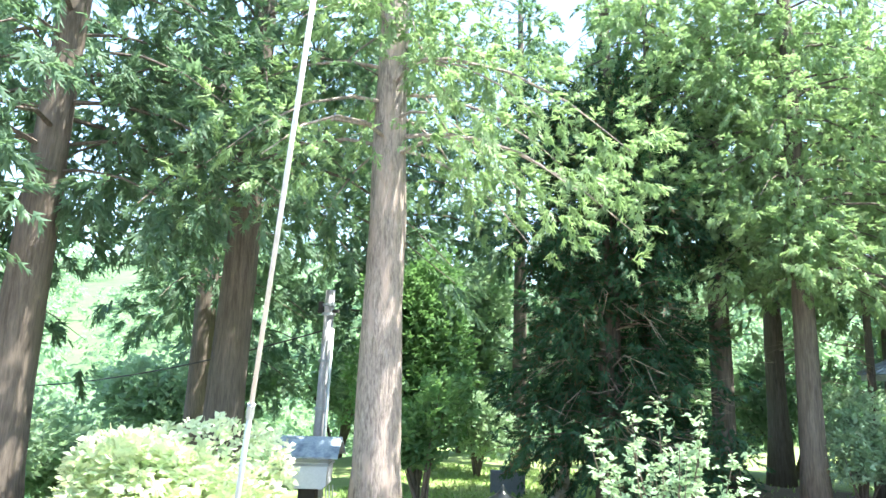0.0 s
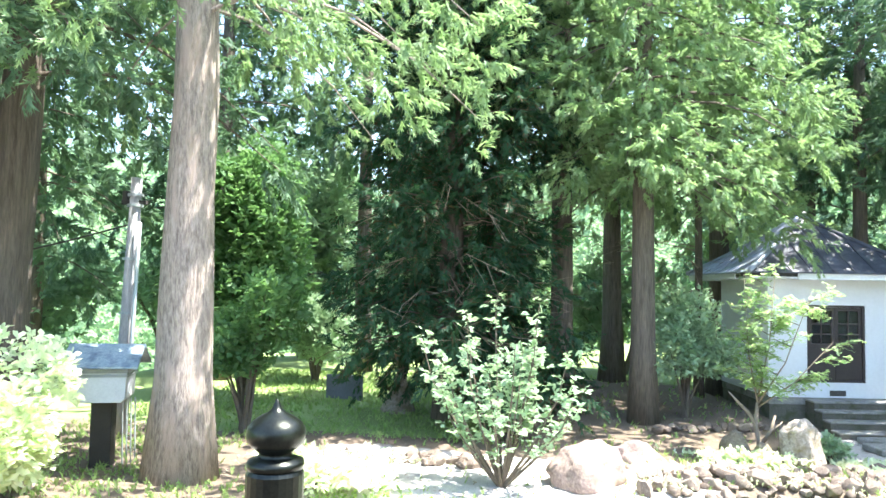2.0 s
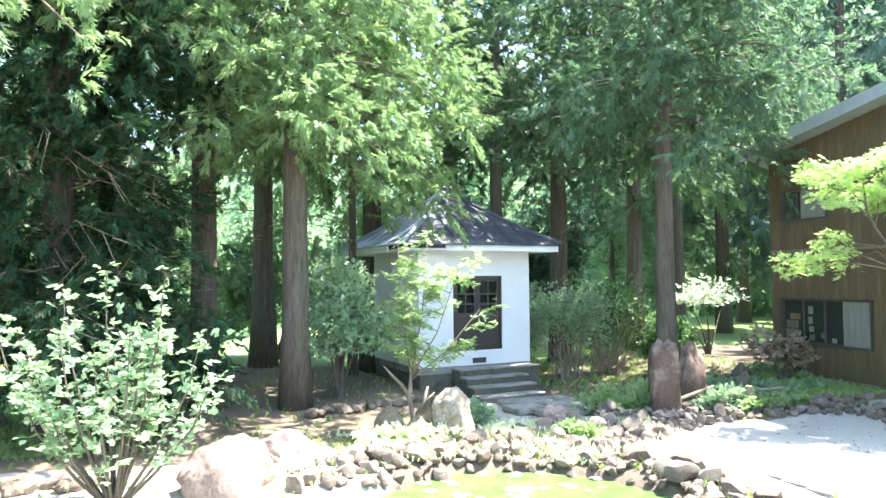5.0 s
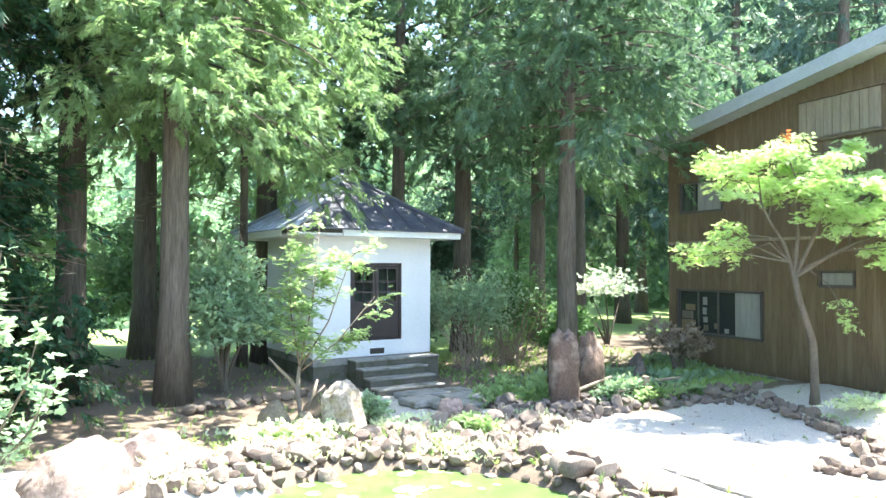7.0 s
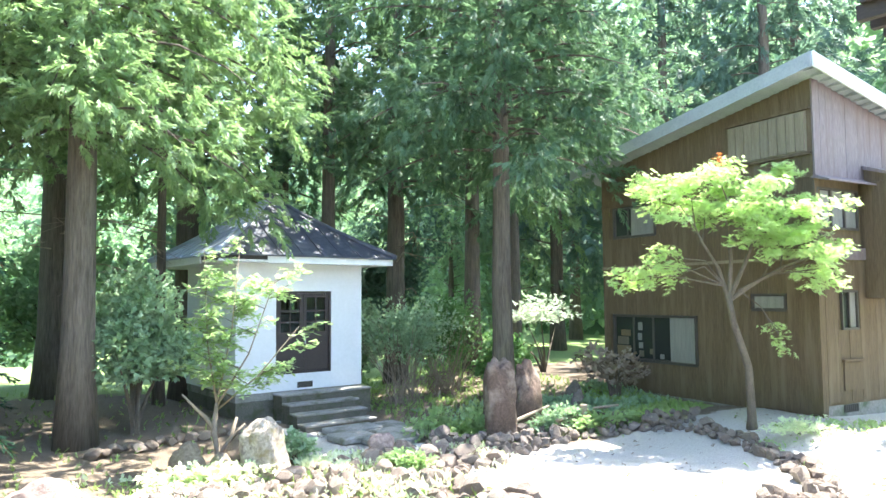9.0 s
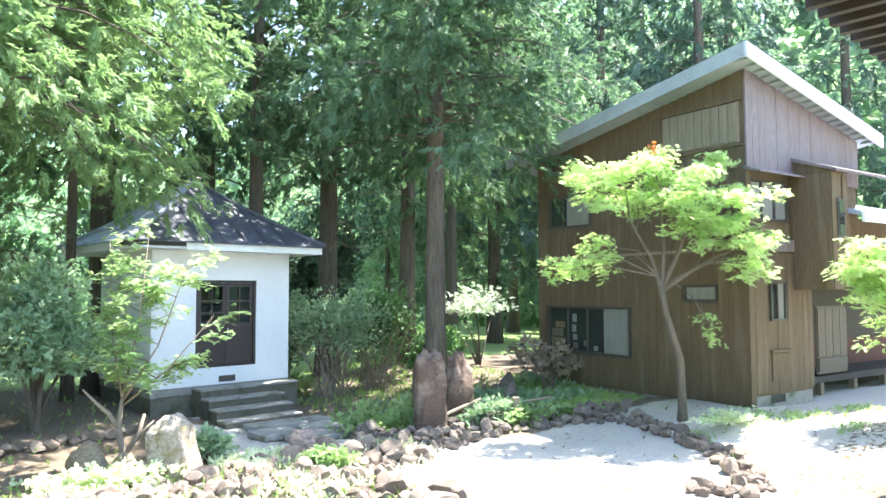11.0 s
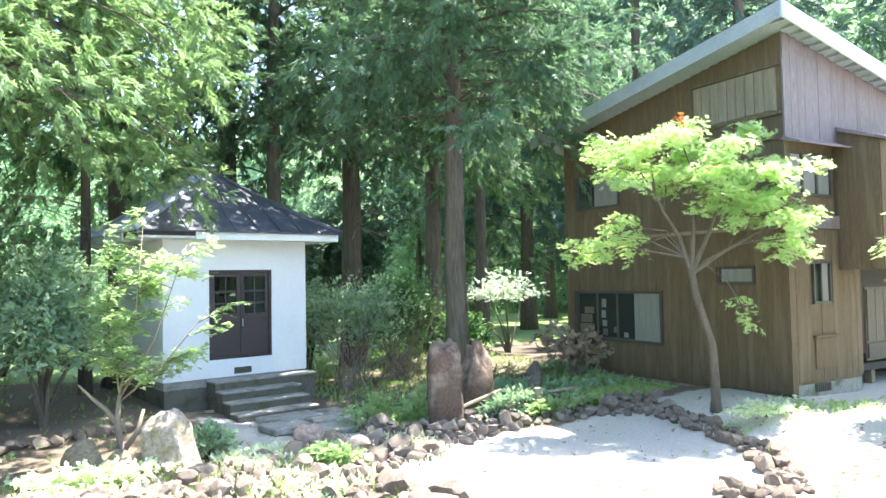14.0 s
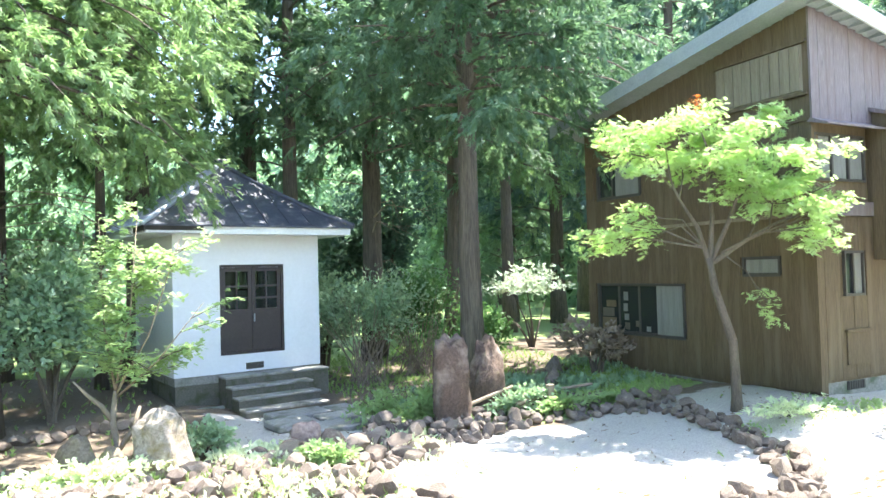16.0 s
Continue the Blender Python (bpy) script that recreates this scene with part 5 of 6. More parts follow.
maple(12.98, 13.0, 4.6, 2.4, 61, "young maple with layered yellow-green leaves and one red spray",
      slant([(-1.55, .1, 4.02, .34, 150), (-.95, -.2, 4.15, .44, 260), (-.38, .2, 4.28, .40, 230), (.62, .1, 4.15, .38, 210), (.12, -.4, 3.85, .52, 330), (.15, .6, 3.95, .5, 260),
             (-.6, .3, 3.68, .46, 250), (-1.2, -.1, 3.75, .36, 150), (.85, -.2, 3.62, .48, 300), (.2, -.3, 3.38, .46, 250), (.85, .3, 3.15, .5, 300), (1.4, 0, 2.85, .38, 210),
             (1.05, -.3, 2.62, .3, 120), (1.35, .2, 3.25, .3, 130), (.5, -.6, 3.0, .36, 150), (-1.35, .1, 2.88, .26, 80), (-1.62, .0, 2.66, .22, 60), (-1.9, .1, 2.46, .28, 90), (-1.15, .2, 2.55, .2, 40), (.42, -.2, 1.55, .17, 34)]),
      (-.25, .17, 2.22), slant([(-.82, .1, 3.45), (-.2, .1, 3.9), (.45, 0, 3.7), (1.1, 0, 2.85)]), -.05, red=slant([(-.48, -.2, 4.48)])[0], base_r=.075)
maple(15.05, 10.62, 3.4, 1.4, 62, "small maple with bright green leaves near the house entrance",
      [(-.25, .2, 2.35, .42, 220), (.3, -.3, 2.6, .5, 240), (-.2, -.1, 1.95, .36, 150), (.2, .2, 1.45, .34, 110), (.5, -.5, 2.1, .5, 200), (-.45, .35, 2.6, .35, 130), (-.5, .3, 1.9, .3, 90)], (.1, 0, 1.2), [(-.2, .1, 2.2), (.3, -.3, 2.5)], .1, base_r=.06)


def sapling():
    x, y = 4.88, 15.65
    rng = random.Random(8)
    rs = np.random.RandomState(8)
    t = thing("sapling", (x, y, hz(x, y)), "young tree with crooked pale trunk and small light green leaves", "tree")
    bm = bmesh.new()
    tube(bm, [(.05, 0, -.1), (.03, 0, .35), (-.02, 0, .6), (.02, .03, 1.0)], [.05, .04, .045, .026], 8, .08, rng)
    leaders = [[Vector(p) for p in row] for row in (((.02, .03, 1.0), (-.1, .1, 1.8), (-.15, .2, 3.2)), ((.02, .03, 1.0), (.2, -.05, 2.0), (.3, -.1, 3.35)), ((.02, .03, .95), (.4, -.25, 1.7), (.75, -.5, 2.9)), ((.02, .03, .9), (.5, -.4, 1.4), (1.0, -.7, 2.1)))]
    for row in leaders:
        tube(bm, row, [.018, .011, .004], 6, .06, rng)
    tube(bm, [(0, 0, .58), (-.14, 0, .82), (-.3, -.03, .98), (-.46, 0, 1.16)], [.034, .028, .024, .012], 7, .1, rng)
    tube(bm, [(.04, 0, .25), (.22, 0, .5), (.3, 0, .78)], [.04, .03, .02], 7, .1, rng)
    tube(bm, [(.22, 0, .48), (.42, 0, .68)], [.025, .01], 6)
    # Pale twig colour stands in for sunlight on the trunk.
    part("trunk", bm, M_DRY, t, "crooked trunk with cut stubs, sunlight put in its pale colour", smooth=True)
    lb = bmesh.new()
    P, D, S = [], [], []
    for i in range(66):
        row = leaders[rng.choice((0, 1, 1, 2, 2, 3))]
        f = rng.uniform(.35, 2.0)
        b = row[int(min(f, 1.99))].lerp(row[int(min(f, 1.99)) + 1], f - int(min(f, 1.99)))
        a = rng.uniform(0, 6.28)
        L = rng.uniform(.2, .62)
        e = b + Vector((math.cos(a) * L, math.sin(a) * L, .25 * L + rng.uniform(-.05, .15)))
        tube(lb, [b, e], [.009, .003], 4)
        for k in range(30):
            q = rng.uniform(.2, 1.05)
            p = b.lerp(e, q)
            P.append((p.x + rng.gauss(0, .06), p.y + rng.gauss(0, .06), p.z + rng.gauss(0, .04)))
            D.append((math.cos(a) + rng.gauss(0, .6), math.sin(a) + rng.gauss(0, .6), rng.uniform(-.4, .2)))
            S.append(rng.uniform(.085, .155))
    part("branchwork", lb, M_BARK_M, t, kind="stuff")
    V, F = scatter(P, D, S, "leaf", 9, updown=.3)
    fast("foliage", V, F, M_SAP, t, kind="stuff")


sapling()


# ---- stones ----
def stone_meshes(n, seed, mats):
    out = []
    for i in range(n):
        rs = np.random.RandomState(seed + i)
        bm = bmesh.new()
        bmesh.ops.create_icosphere(bm, subdivisions=2, radius=.5)
        cuts = [Vector(rs.normal(0, 1, 3)).normalized() for _ in range(7)]
        sc = rs.uniform(.75, 1.1, 3)
        for v in bm.verts:
            for c in cuts:
                dd = v.co.dot(c) - .31
                if dd > 0:
                    v.co -= c * dd * .97
            v.co += v.co.normalized() * noise.noise(v.co * 3 + Vector((i * 7.0, 0, 0))) * .07
            v.co = Vector((v.co.x * sc[0] * 1.2, v.co.y * sc[1], v.co.z * sc[2] * .95))
        me = bpy.data.meshes.new("stone")
        bm.to_mesh(me)
        bm.free()
        me.polygons.foreach_set("use_smooth", [True] * len(me.polygons))
        me.set_sharp_from_angle(angle=radians(24))
        me.materials.append(mats)
        out.append(me)
    return out


STONES = stone_meshes(9, 100, M_STONE)
STONES_D = stone_meshes(7, 300, M_STONE_D)


def lay(parent, x, y, s, rng, meshes, z=0.0, name="stone"):
    ob = new(name, rng.choice(meshes))
    ob.location = (x, y, hz(x, y) + s * .22 + z)
    ob.rotation_euler = (rng.uniform(-.3, .3), rng.uniform(-.3, .3), rng.uniform(0, 6.28))
    ob.scale = (s * rng.uniform(.9, 1.25), s * rng.uniform(.8, 1.1), s * rng.uniform(.8, 1.2))
    ob.parent = parent
    return ob


def boulder(name, x, y, w, d, h, m, label, seed, tilt=0.0, taper=.35, sink=.3):
    bm = bmesh.new()
    bmesh.ops.create_icosphere(bm, subdivisions=4, radius=.5)
    rs = np.random.RandomState(seed)
    cuts = [Vector(rs.normal(0, 1, 3)).normalized() for _ in range(12)]
    for v in bm.verts:
        for c in cuts:
            dd = v.co.dot(c) - .36
            if dd > 0:
                v.co -= c * dd * .97
        v.co += v.co.normalized() * (noise.noise(v.co * 2.5 + Vector((seed, 0, 0))) * .075 + noise.noise(v.co * 7 + Vector((seed, 5, 0))) * .05 + noise.noise(v.co * 18 + Vector((seed, 9, 0))) * .018)
        u = v.co.z + .5
        spread = 1 + .16 * max(.45 - u, 0) if taper < .8 else 1
        k = 1 - taper * max(u, 0)
        v.co = Vector(((v.co.x * k * spread + tilt * u) * w, v.co.y * k * spread * d, (u - sink) * h / (1 - sink)))
    me = bpy.data.meshes.new(name)
    bm.to_mesh(me)
    bm.free()
    me.polygons.foreach_set("use_smooth", [True] * len(me.polygons))
    me.materials.append(m)
    ob = new(name, me)
    ob.location = (x, y, hz(x, y))
    return tagged(ob, label, "rock")


M_BOULD = plain("pinkish_boulder", (0.16, 0.11, 0.095), (0.40, 0.31, 0.275), 0.92, 2.2, bumps=0.8, dist=0.02, c3=(0.36, 0.27, 0.22))
M_STAND = plain("pale_lichen_stone", (0.14, 0.11, 0.09), (0.56, 0.50, 0.43), 0.95, 5, bumps=1.0, dist=0.04, c3=(0.24, 0.20, 0.11), fine=14)
boulder("boulder", 1.9, 13.15, 1.55, 1.15, .66, M_BOULD, "large pale pinkish boulder at the pond edge", 1, tilt=.08, taper=.3)
boulder("boulder", 2.75, 14.5, 1.45, .95, .48, M_BOULD, "low reddish boulder behind the pond", 2, taper=.72, tilt=-.04)
boulder("boulder", 4.45, 15.3, .62, .55, .55, M_MOSSR, "dark mossy rock beside the pond", 3, taper=.3)
boulder("boulder", 4.85, 15.0, .6, .5, .42, M_MOSSR, "yellow-mossed rock beside a standing stone", 4, taper=.25)
boulder("standing_stone", 5.38, 14.85, .95, .7, 1.0, M_STAND, "rough upright stone with pale lichen", 5, tilt=-.08, taper=.36)
boulder("boulder", 7.15, 14.95, .46, .42, .42, M_BOULD, "small rounded reddish stone on the border", 16, taper=.1, sink=.12)
boulder("red_rock", 9.5, 15.25, .80, .6, 1.62, M_RUST, "tall rust-brown upright rock with a pale edge", 7, tilt=.02, taper=.02)
boulder("red_rock", 10.5, 15.9, .9, .5, 1.4, M_RUST, "broad rust-brown rock slab leaning at the cedar", 8, taper=.3)
boulder("boulder", 13.3, 17.9, .5, .4, .4, M_STONE_D, "dark rock at the house corner", 9)
boulder("boulder", 12.4, 16.7, .45, .4, .42, M_STONE_D, "dark rock in the planting bed", 10)
# Stump in pale lichen stone colour, standing in for sunlight on wood.
bm = bmesh.new()
tube(bm, [(0, 0, -.15), (0, 0, .1), (.02, 0, .38), (.05, 0, .7), (.06, 0, .98)], [.50, .36, .22, .13, .08], 14, .12, random.Random(3))
ob = part("tree_stump", bm, M_STAND, None, smooth=True)
ob.location = (-2.05, 18.2, hz(-2.05, 18.2))
tagged(ob, "flared stump at the lawn edge, sunlight put in its pale colour", "stump")


def pond_edge():
    rng = random.Random(77)
    t = thing("pond_edging", (5.5, 14.0, .1), "loose border of reddish field stones around the pond", "rockery")
    base = Matrix.Translation(t.location).inverted()
    placed = []
    spine = [(3.2, 13.2), (4.1, 13.7), (5.0, 13.95), (6.1, 13.75), (7.0, 13.1), (7.45, 12.2), (7.6, 11.2), (7.3, 10.2)]
    count = 0
    tries = 0
    while count < 290 and tries < 9000:
        tries += 1
        i = rng.randrange(len(spine) - 1)
        a, b = spine[i], spine[i + 1]
        q = rng.random()
        x, y = a[0] + (b[0] - a[0]) * q, a[1] + (b[1] - a[1]) * q
        x += rng.uniform(-.5, .42) if i < 4 else rng.uniform(-.4, .16)
        y += rng.uniform(-.55, .5)
        if rng.random() < .42:
            x, y = rng.uniform(5.6, 8.6), rng.uniform(13.5, 15.0)
            if y > 15.2 - .35 * (x - 5.6) + .5 or (x > 7.6 and y < 13.6):
                continue
        s = rng.choice([.12, .15, .19, .24, .29, .34])
        d = float(inside(x, y, POND))
        if d < -.3 or any((x - u) ** 2 + (y - v) ** 2 < (.40 * (s + r)) ** 2 for u, v, r in placed):
            continue
        placed.append((x, y, s))
        ob = lay(t, x, y, s * 1.15, rng, STONES)
        ob.location = base @ ob.location
        count += 1


def ring_edge():
    rng = random.Random(78)
    t = thing("stone_ring", (10.5, 14.0, .1), "ring of field stones around the gravel bed, back ones shade-tinted", "rockery")
    base = Matrix.Translation(t.location).inverted()
    placed = []
    count = tries = 0
    while count < 280 and tries < 9000:
        tries += 1
        i = rng.randrange(len(RING) - 1)
        a, b = RING[i], RING[i + 1]
        q = rng.random()
        x, y = a[0] + (b[0] - a[0]) * q, a[1] + (b[1] - a[1]) * q
        back = i < 6
        dx, dy = b[0] - a[0], b[1] - a[1]
        L = math.hypot(dx, dy)
        off = rng.uniform(-.1, .6 if back else .28)
        x += -dy / L * off
        y += dx / L * off
        s = rng.choice([.12, .15, .18, .22, .27])
        if any((x - u) ** 2 + (y - v) ** 2 < (.40 * (s + r)) ** 2 for u, v, r in placed):
            continue
        placed.append((x, y, s))
        # Shade at the back is put in by mostly darker stones there.
        ob = lay(t, x, y, s * 1.1, rng, STONES_D if back and rng.random() < .75 else STONES, z=max(0, off) * .25 if back else 0)
        ob.location = base @ ob.location
        count += 1


def loose_rows():
    rng = random.Random(79)
    t = thing("stone_row", (-1.0, 14.0, .1), "low row of pale stones beside the lawn path", "rockery")
    base = Matrix.Translation(t.location).inverted()
    for i in range(34):
        x = -2.6 + 3.0 * rng.random()
        y = 13.9 + (x + 1) * .12 + rng.uniform(-.25, .25)
        ob = lay(t, x, y, rng.uniform(.16, .34), rng, STONES)
        ob.location = base @ ob.location
    t = thing("stone_row", (3.9, 17.6, .1), "few stones edging the raised soil by the storehouse", "rockery")
    base = Matrix.Translation(t.location).inverted()
    for i in range(16):
        x = 3.4 + 2.6 * i / 16
        ob = lay(t, x, 17.0 + .25 * (x - 3.4) + rng.uniform(-.1, .1), rng.uniform(.18, .32), rng, STONES)
        ob.location = base @ ob.location


pond_edge()
ring_edge()
loose_rows()


def lilies():
    rng = random.Random(4)
    for i in range(26):
        x, y = (rng.uniform(4.2, 6.8), rng.uniform(12.2, 13.3))
        if float(inside(x, y, POND)) > -.15:
            continue
        bm = bmesh.new()
        r = rng.uniform(.05, .12)
        pts = [bm.verts.new((r * math.cos(a), r * math.sin(a), 0)) for a in [.25 + (2 * math.pi - .5) * k / 12 for k in range(13)]] + [bm.verts.new((0, 0, -.002))]
        f = bm.faces.new(pts)
        g = bmesh.ops.extrude_face_region(bm, geom=[f])
        bmesh.ops.translate(bm, vec=(0, 0, .006), verts=[v for v in g["geom"] if isinstance(v, bmesh.types.BMVert)])
        bmesh.ops.recalc_face_normals(bm, faces=bm.faces)
        ob = part("lily_pad", bm, M_LILY, None)
        ob.location = (x, y, -.098)
        tagged(ob, "floating yellow-green water lily leaf", "plant", "lily pads on the pond")


lilies()


# ---- small built things ----
def lantern_box():
    x, y = -5.32, 12.5
    t = thing("meter_box", (x, y, hz(x, y)), "pale box with a blue-grey pitched tin roof on a dark post", "box", rz=.35)
    part("post", boxes((-.17, .13, -.15, .15, -.1, 1.02), bevel=.01), M_BLACK, t)
    bm = bmesh.new()
    prism(bm, [(-.34, 1.02 + .06), (-.28, 1.0), (.28, 1.0), (.34, 1.06), (.36, 1.5), (-.36, 1.5)], 1, -.3, .3)
    part("body", bm, M_BOX, t, "pale painted box")
    part("rim", boxes((-.38, .38, -.32, .32, 1.38, 1.42), (-.38, .38, -.32, .32, 1.44, 1.5)), M_GREYM, t)
    bm = bmesh.new()
    prism(bm, [(-.46, 1.52), (0, 1.82), (.46, 1.52), (.46, 1.55), (0, 1.86), (-.46, 1.55)], 0, -.55, .55)
    part("roof", bm, M_TIN, t, "blue-grey tin roof")
    for i in range(4):
        bm = bmesh.new()
        tube(bm, [(.25 + i * .05, .1 + .05 * i, -.1), (.22 + i * .05, .1 + .05 * i, 1.0)], [.012] * 2, 6)
        part("pipe", bm, M_POLE_G, t)


lantern_box()


def utility_pole():
    x, y = -6.5, 14.6
    t = thing("utility_pole", (x, y, hz(x, y)), "grey concrete pole with steel bands beside a thin pipe", "pole")
    bm = bmesh.new()
    tube(bm, [(0, 0, -.3), (.18, 0, 4.75)], [.14, .10], 16)
    part("pole", bm, M_UPOLE, t, smooth=True)
    bm = bmesh.new()
    tube(bm, [(.2, -.1, -.3), (.34, -.1, 3.9)], [.04, .035], 8)
    part("pipe", bm, M_POLE_G, t, smooth=True)
    for z in (2.2, 3.2, 4.2, 4.4):
        bm = bmesh.new()
        tube(bm, [(.038 * z, 0, z), (.038 * z, 0, z + .05)], [.145, .145], 12)
        part("band", bm, M_GREYM, t)
    part("bracket", boxes((-.1, .4, -.04, .04, 4.25, 4.32), (-.08, .0, -.05, .05, 4.32, 4.5)), M_BLACK, t)
    bm = bmesh.new()
    pts = [Vector((.17, 0, 3.9)).lerp(Vector((-26, 5, 3.2)), i / 16) - Vector((0, 0, 1.2 * 4 * (i / 16) * (1 - i / 16))) for i in range(17)]
    tube(bm, pts, [.018] * 17, 5)
    part("cable", bm, M_BLACK, t)


utility_pole()

bm = bmesh.new()
p0, p1 = Vector((-4.05, 8.55, hz(-4.05, 8.55))), Vector((-1.2, 5.5, 6.4))
q = p0.lerp(p1, .40)
flag = thing("leaning_pole", tuple(p0), "thin leaning pole, pale above and grey below a joint", "pole")
tube(bm, [Vector((0, 0, -.05)), q - p0], [.032, .030], 10)
part("lower_tube", bm, M_POLE_G, flag, smooth=True)
bm = bmesh.new()
tube(bm, [q - p0 - (p1 - p0) * .01, q - p0 + (p1 - p0) * .012], [.042, .042], 10)
part("joint", bm, M_POLE_G, flag)
bm = bmesh.new()
tube(bm, [q - p0 + (p1 - p0) * .012, p1 - p0], [.025, .022], 10)
part("upper_tube", bm, M_POLE, flag, smooth=True)

tagged(part("sheet", boxes((-4.3, -3.35, 19.8, 19.86, -.02, .66), bevel=.02), M_TARP, None), "grey-blue upright sheet at the back of the lawn", "panel")
for k, (x0, y0, x1, y1) in enumerate(((10.6, 15.2, 11.6, 15.35), (11.0, 15.6, 12.2, 15.3), (9.9, 15.5, 10.9, 15.75))):
    bm = bmesh.new()
    d = Vector((x1 - x0, y1 - y0, 0))
    tube(bm, [Vector((0, 0, .25)), d + Vector((0, 0, .32 + .05 * k))], [.035, .025], 7, .1, random.Random(k))
    ob = part("fallen_branch", bm, M_DRY, None)
    ob.location = (x0, y0, hz(x0, y0))
    tagged(ob, "dry fallen branch lying over the stones", "branch")
bm = boxes((0, .12, 0, .09, -.1, .48), bevel=.01)
ob = part("stake", bm, M_DRY, None)
ob.location = (11.2, 15.15, hz(11.2, 15.15))
tagged(ob, "short weathered wooden stake among the stones", "stake")


def slabs():
    rng = random.Random(6)
    t = tagged(new("path_edging"), "line of flush concrete edging slabs across the gravel", kind="structure")
    for i in range(9):
        a, b = Vector((8.35, 11.6)), Vector((9.12, 8.9))
        p = a.lerp(b, (i + .5) / 9)
        bm = boxes((-.19, .19, -.05, .05, -.04, .035), bevel=.008)
        ob = part("slab", bm, M_CONC, t)
        ob.location = (p.x, p.y, hz(p.x, p.y))
        ob.rotation_euler = (0, 0, math.atan2(b.y - a.y, b.x - a.x) + rng.uniform(-.03, .03))


slabs()


# ---- ground cover ----
def cover():
    rs = np.random.RandomState(12)
    n = 26000
    x = rs.uniform(-8, 15, n)
    y = rs.uniform(9, 25, n)
    d = inside(x, y, POND)
    keep = (d > .1)
    gravel = (x > 7.6) & (y < 15) | ((x > 6) & (x < 8.6) & (y > 14.8) & (y < 18.6))
    keep &= ~gravel | (rs.random_sample(n) < .006)
    keep &= ~((x > 5.8) & (x < 8.9) & (y > 18) & (y < 22.2)) & ~((x > 14.3) & (y > 12.3))
    shade = (y > 15.5) & (x > 1) & (x < 9)
    keep &= ~shade | (rs.random_sample(n) < .12)
    path = (y > 12.0) & (y < 15.3) & (x > -4) & (x < 3.5)
    keep &= ~path | (rs.random_sample(n) < .12)
    x, y = x[keep], y[keep]
    z = height(x, y)
    P = np.stack([x, y, z], -1)
    D = np.stack([rs.normal(0, .5, len(x)), rs.normal(0, .5, len(x)), np.ones(len(x))], -1)
    V, F = scatter(P, D, rs.uniform(.06, .17, len(x)), "needle", 5)
    fast("grass", V, F, M_GRASS, None, kind="stuff", label="short uneven grass and weeds", category="grass")
    n = 5200
    x = rs.uniform(2.6, 8.8, n)
    y = rs.uniform(12.8, 15.6, n)
    g = np.sin(x * 3.1) + np.sin(y * 4.3 + x) + rs.normal(0, .5, n)
    keep = (inside(x, y, POND) > .05) & (g > .35)
    x, y = x[keep], y[keep]
    P = np.stack([x, y, height(x, y) + .03], -1)
    D = np.stack([rs.normal(0, .6, len(x)), rs.normal(0, .6, len(x)), np.ones(len(x))], -1)
    V, F = scatter(P, D, rs.uniform(.07, .17, len(x)), "leaf", 8)
    fast("stone_weeds", V, F, M_HYDR, None, kind="stuff", label="yellow-green weeds growing between the border stones", category="grass")
    n = 5200
    x = rs.uniform(8, 14.4, n)
    y = rs.uniform(14.9, 18.6, n)
    keep = (y > 15.1 + .25 * np.abs(x - 11)) & ((x > 9.6) | (y < 15.9)) & (np.sin(x * 3.7) + np.sin(y * 4.1 + x * 1.3) + rs.normal(0, .6, n) > -.2)
    x, y = x[keep], y[keep]
    P = np.stack([x, y, height(x, y)], -1)
    D = np.stack([rs.normal(0, .6, len(x)), rs.normal(0, .6, len(x)), np.ones(len(x))], -1)
    V, F = scatter(P, D, rs.uniform(.06, .2, len(x)) * (1 + .5 * np.sin(x * 2.3 + y)), "leaf", 6)
    fast("bed_weeds", V, F, M_SHRUB, None, kind="stuff", label="soft green weeds in the bed by the house", category="grass")
    n = 3200
    x = rs.uniform(11.2, 16.5, n)
    y = rs.uniform(10.6, 13.0, n)
    g = np.sin(x * 2.7 + 1) + np.sin(y * 3.9 + x * .8) + rs.normal(0, .7, n)
    keep = (g > .7) & (y > 11.3 - .3 * (x - 12)) & (inside(x, y, RING) > .1) & ~((x > 14.3) & (y > 12.3)) & (y > 9.9 + (x - 9.5) * .17)
    x, y = x[keep], y[keep]
    P = np.stack([x, y, height(x, y)], -1)
    D = np.stack([rs.normal(0, .7, len(x)), rs.normal(0, .7, len(x)), np.ones(len(x))], -1)
    V, F = scatter(P, D, rs.uniform(.05, .13, len(x)), "leaf", 18)
    fast("gravel_weeds", V, F, M_SAP, None, kind="stuff", label="sparse yellow-green weeds growing through the gravel", category="grass")
    n = 5000
    x = rs.uniform(-6, 15, n)
    y = rs.uniform(9, 24, n)
    keep = inside(x, y, POND) > .05
    x, y = x[keep], y[keep]
    P = np.stack([x, y, height(x, y) + .012], -1)
    D = np.stack([rs.normal(0, 1, len(x)), rs.normal(0, 1, len(x)), rs.normal(0, .1, len(x))], -1)
    V, F = scatter(P, D, rs.uniform(.03, .08, len(x)), "leaf", 7)
    fast("fallen_leaves", V, F, M_DRY, None, kind="stuff", label="scattered brown fallen leaves and twigs", category="leaves")


cover()


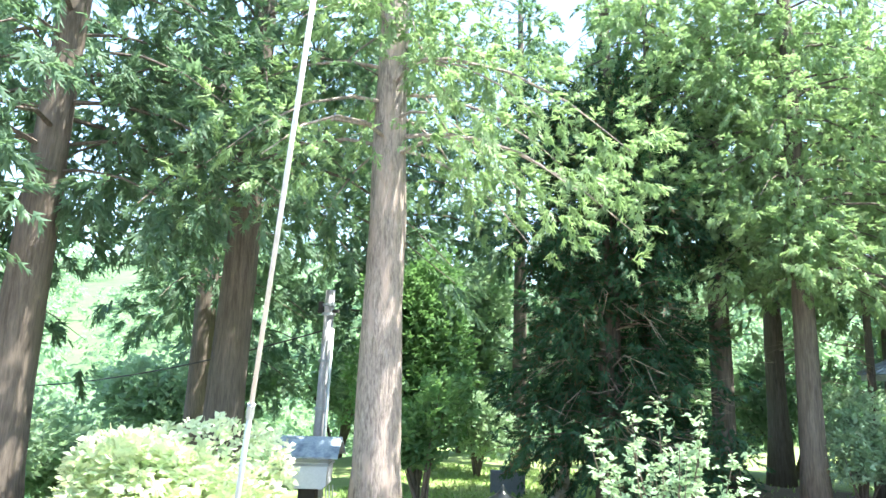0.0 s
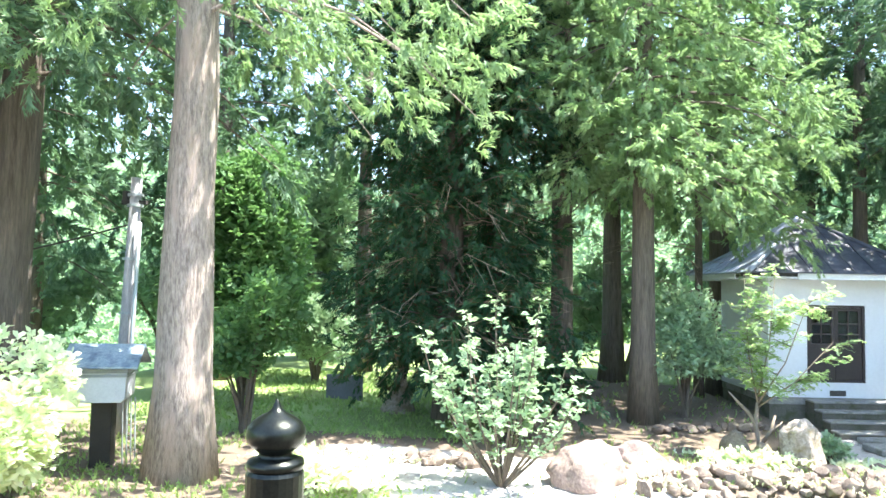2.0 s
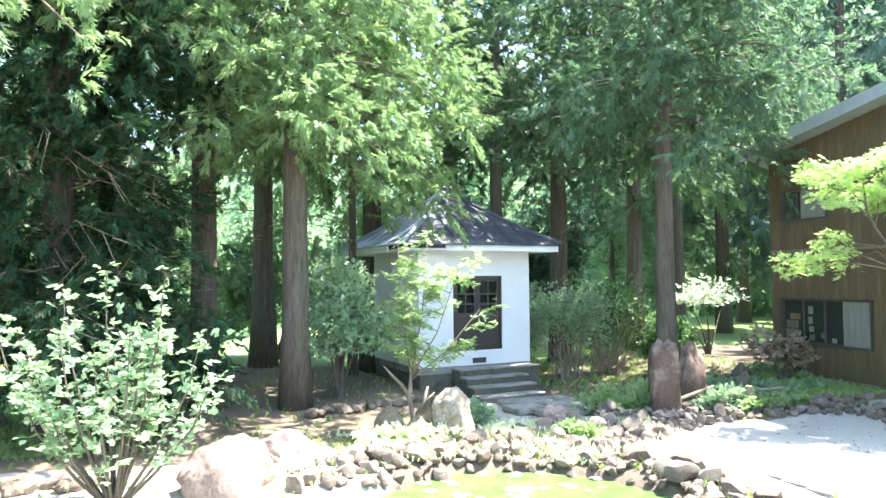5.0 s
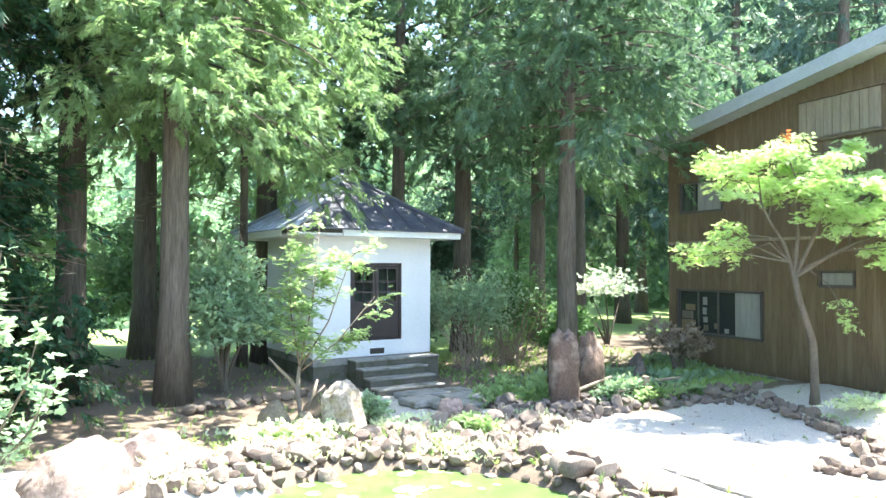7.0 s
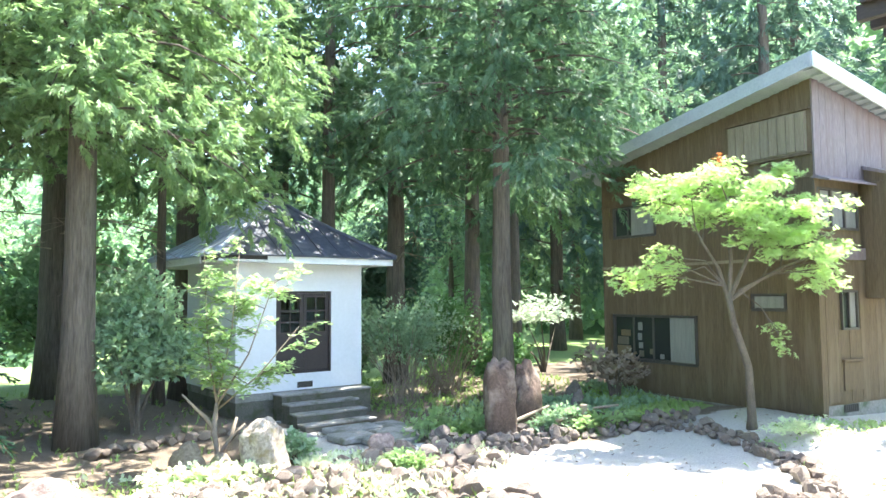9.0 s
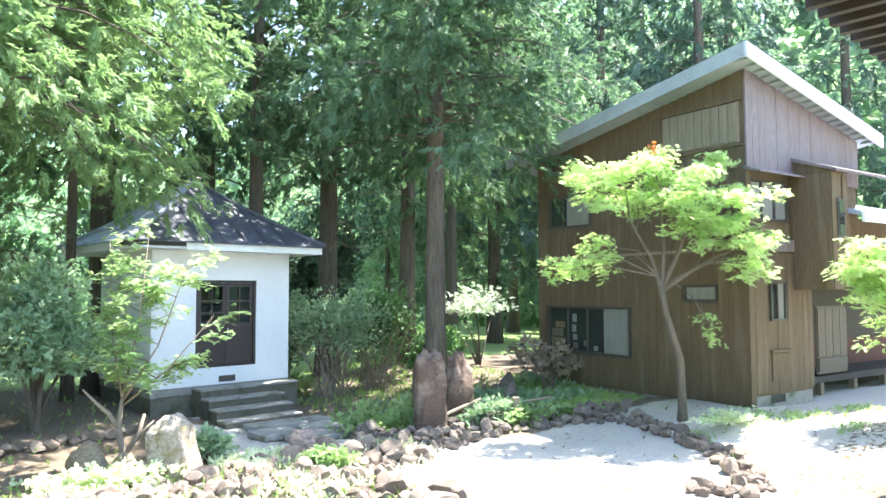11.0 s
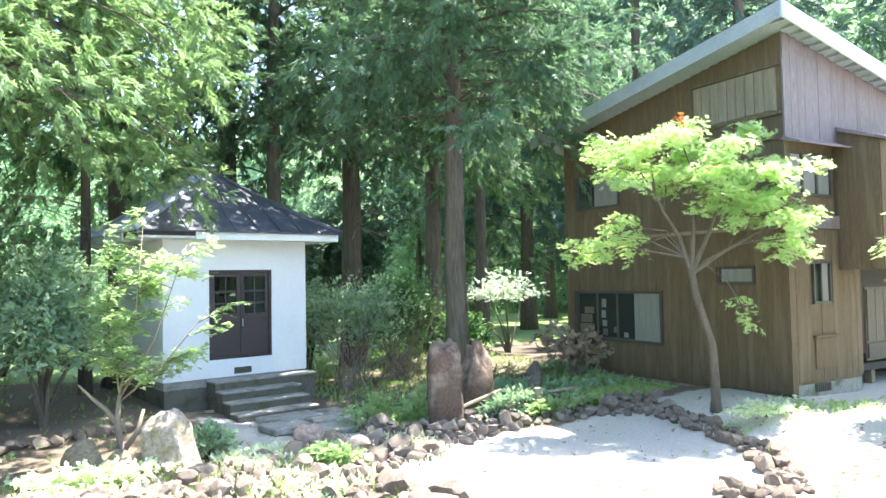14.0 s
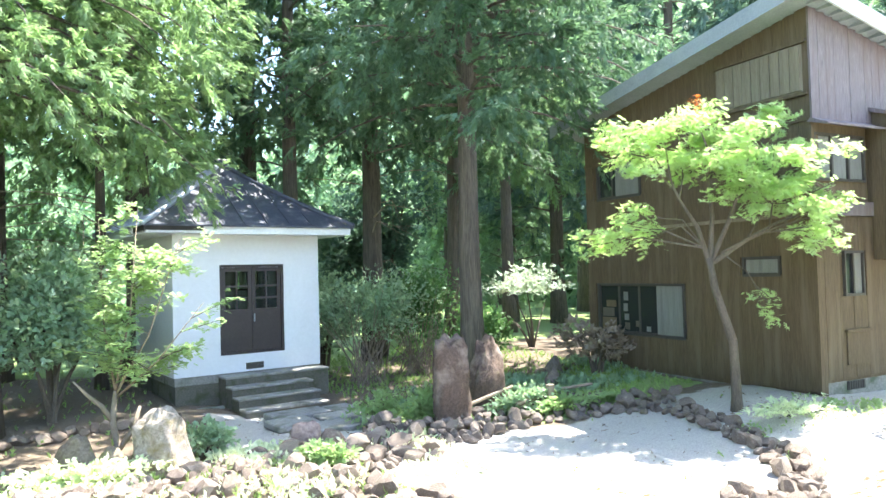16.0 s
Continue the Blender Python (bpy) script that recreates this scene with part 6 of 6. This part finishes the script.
# ---- far slopes and woods ----
def far_woods():
    rs = np.random.RandomState(21)
    # hill surface in polar steps round the yard
    cx, cy = 3.0, 12.0
    az = np.radians(np.arange(-60, 216, 4.0))
    rr = np.array([34, 45, 60, 80, 110, 150, 210, 300.0])

    def hill(a, r):
        deg = np.degrees(a)
        right = smoothstep(75, 40, deg)
        steep = .30 + .30 * right
        base = np.where(r < 40, height(cx + r * np.cos(a), cy + r * np.sin(a)), height(cx + 40 * np.cos(a), cy + 40 * np.sin(a)))
        return base - .5 + np.maximum(r - (44 - 6 * right), 0) * steep * (1 - .0011 * r) + 3 * np.sin(a * 9) * (r - 34) / 120
    A, R = np.meshgrid(az, rr, indexing="ij")
    V = np.stack([cx + R * np.cos(A), cy + R * np.sin(A), hill(A, R)], -1).reshape(-1, 3)
    n0, n1 = A.shape
    i, j = np.meshgrid(np.arange(n0 - 1), np.arange(n1 - 1), indexing="ij")
    a = (i * n1 + j).ravel()
    F = np.stack([a, a + n1, a + n1 + 1, a + 1], 1)
    fast("backdrop_slope", V, F, M_FARGROUND, kind="structure", smooth=True, label="wooded hillside ground")
    P, D, S = [], [], []
    m = 620
    aa = np.radians(rs.uniform(12, 155, m))
    r = 36 + 190 * rs.random_sample(m) ** 1.5
    for a0, r0 in zip(aa, r):
        deg = math.degrees(a0)
        con = rs.random_sample() < (.9 if deg < 80 else .35)
        h = (rs.uniform(9, 15) if con else rs.uniform(5, 8)) * (1.15 if deg < 70 else .8)
        w = h * (.22 if con else .42)
        k = 140 if r0 < 80 else 70
        u = rs.random_sample(k)
        rad = w * ((1 - u) ** .7 if con else np.sqrt(np.maximum(0, 1 - (2 * u - 1) ** 2))) * rs.uniform(.65, 1.05, k)
        t = rs.uniform(0, 6.28, k)
        x0, y0 = cx + r0 * math.cos(a0), cy + r0 * math.sin(a0)
        z0 = float(hill(a0, r0))
        P.append(np.stack([x0 + rad * np.cos(t), y0 + rad * np.sin(t), z0 + .4 + u * h], -1))
        D.append(np.stack([np.cos(t), np.sin(t), -.2 - .5 * rs.random_sample(k)], -1))
        S.append(np.full(k, (h * .085 if con else h * .12) * (1.5 if r0 > 80 else 1)) * rs.uniform(.7, 1.3, k))
    P, D, S = np.concatenate(P), np.concatenate(D), np.concatenate(S)
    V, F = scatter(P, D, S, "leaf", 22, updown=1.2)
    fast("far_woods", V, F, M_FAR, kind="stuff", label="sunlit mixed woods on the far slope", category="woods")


M_FARGROUND = plain("far_slope_green", (0.05, 0.11, 0.04), (0.12, 0.20, 0.08), 0.95, .05)
far_woods()
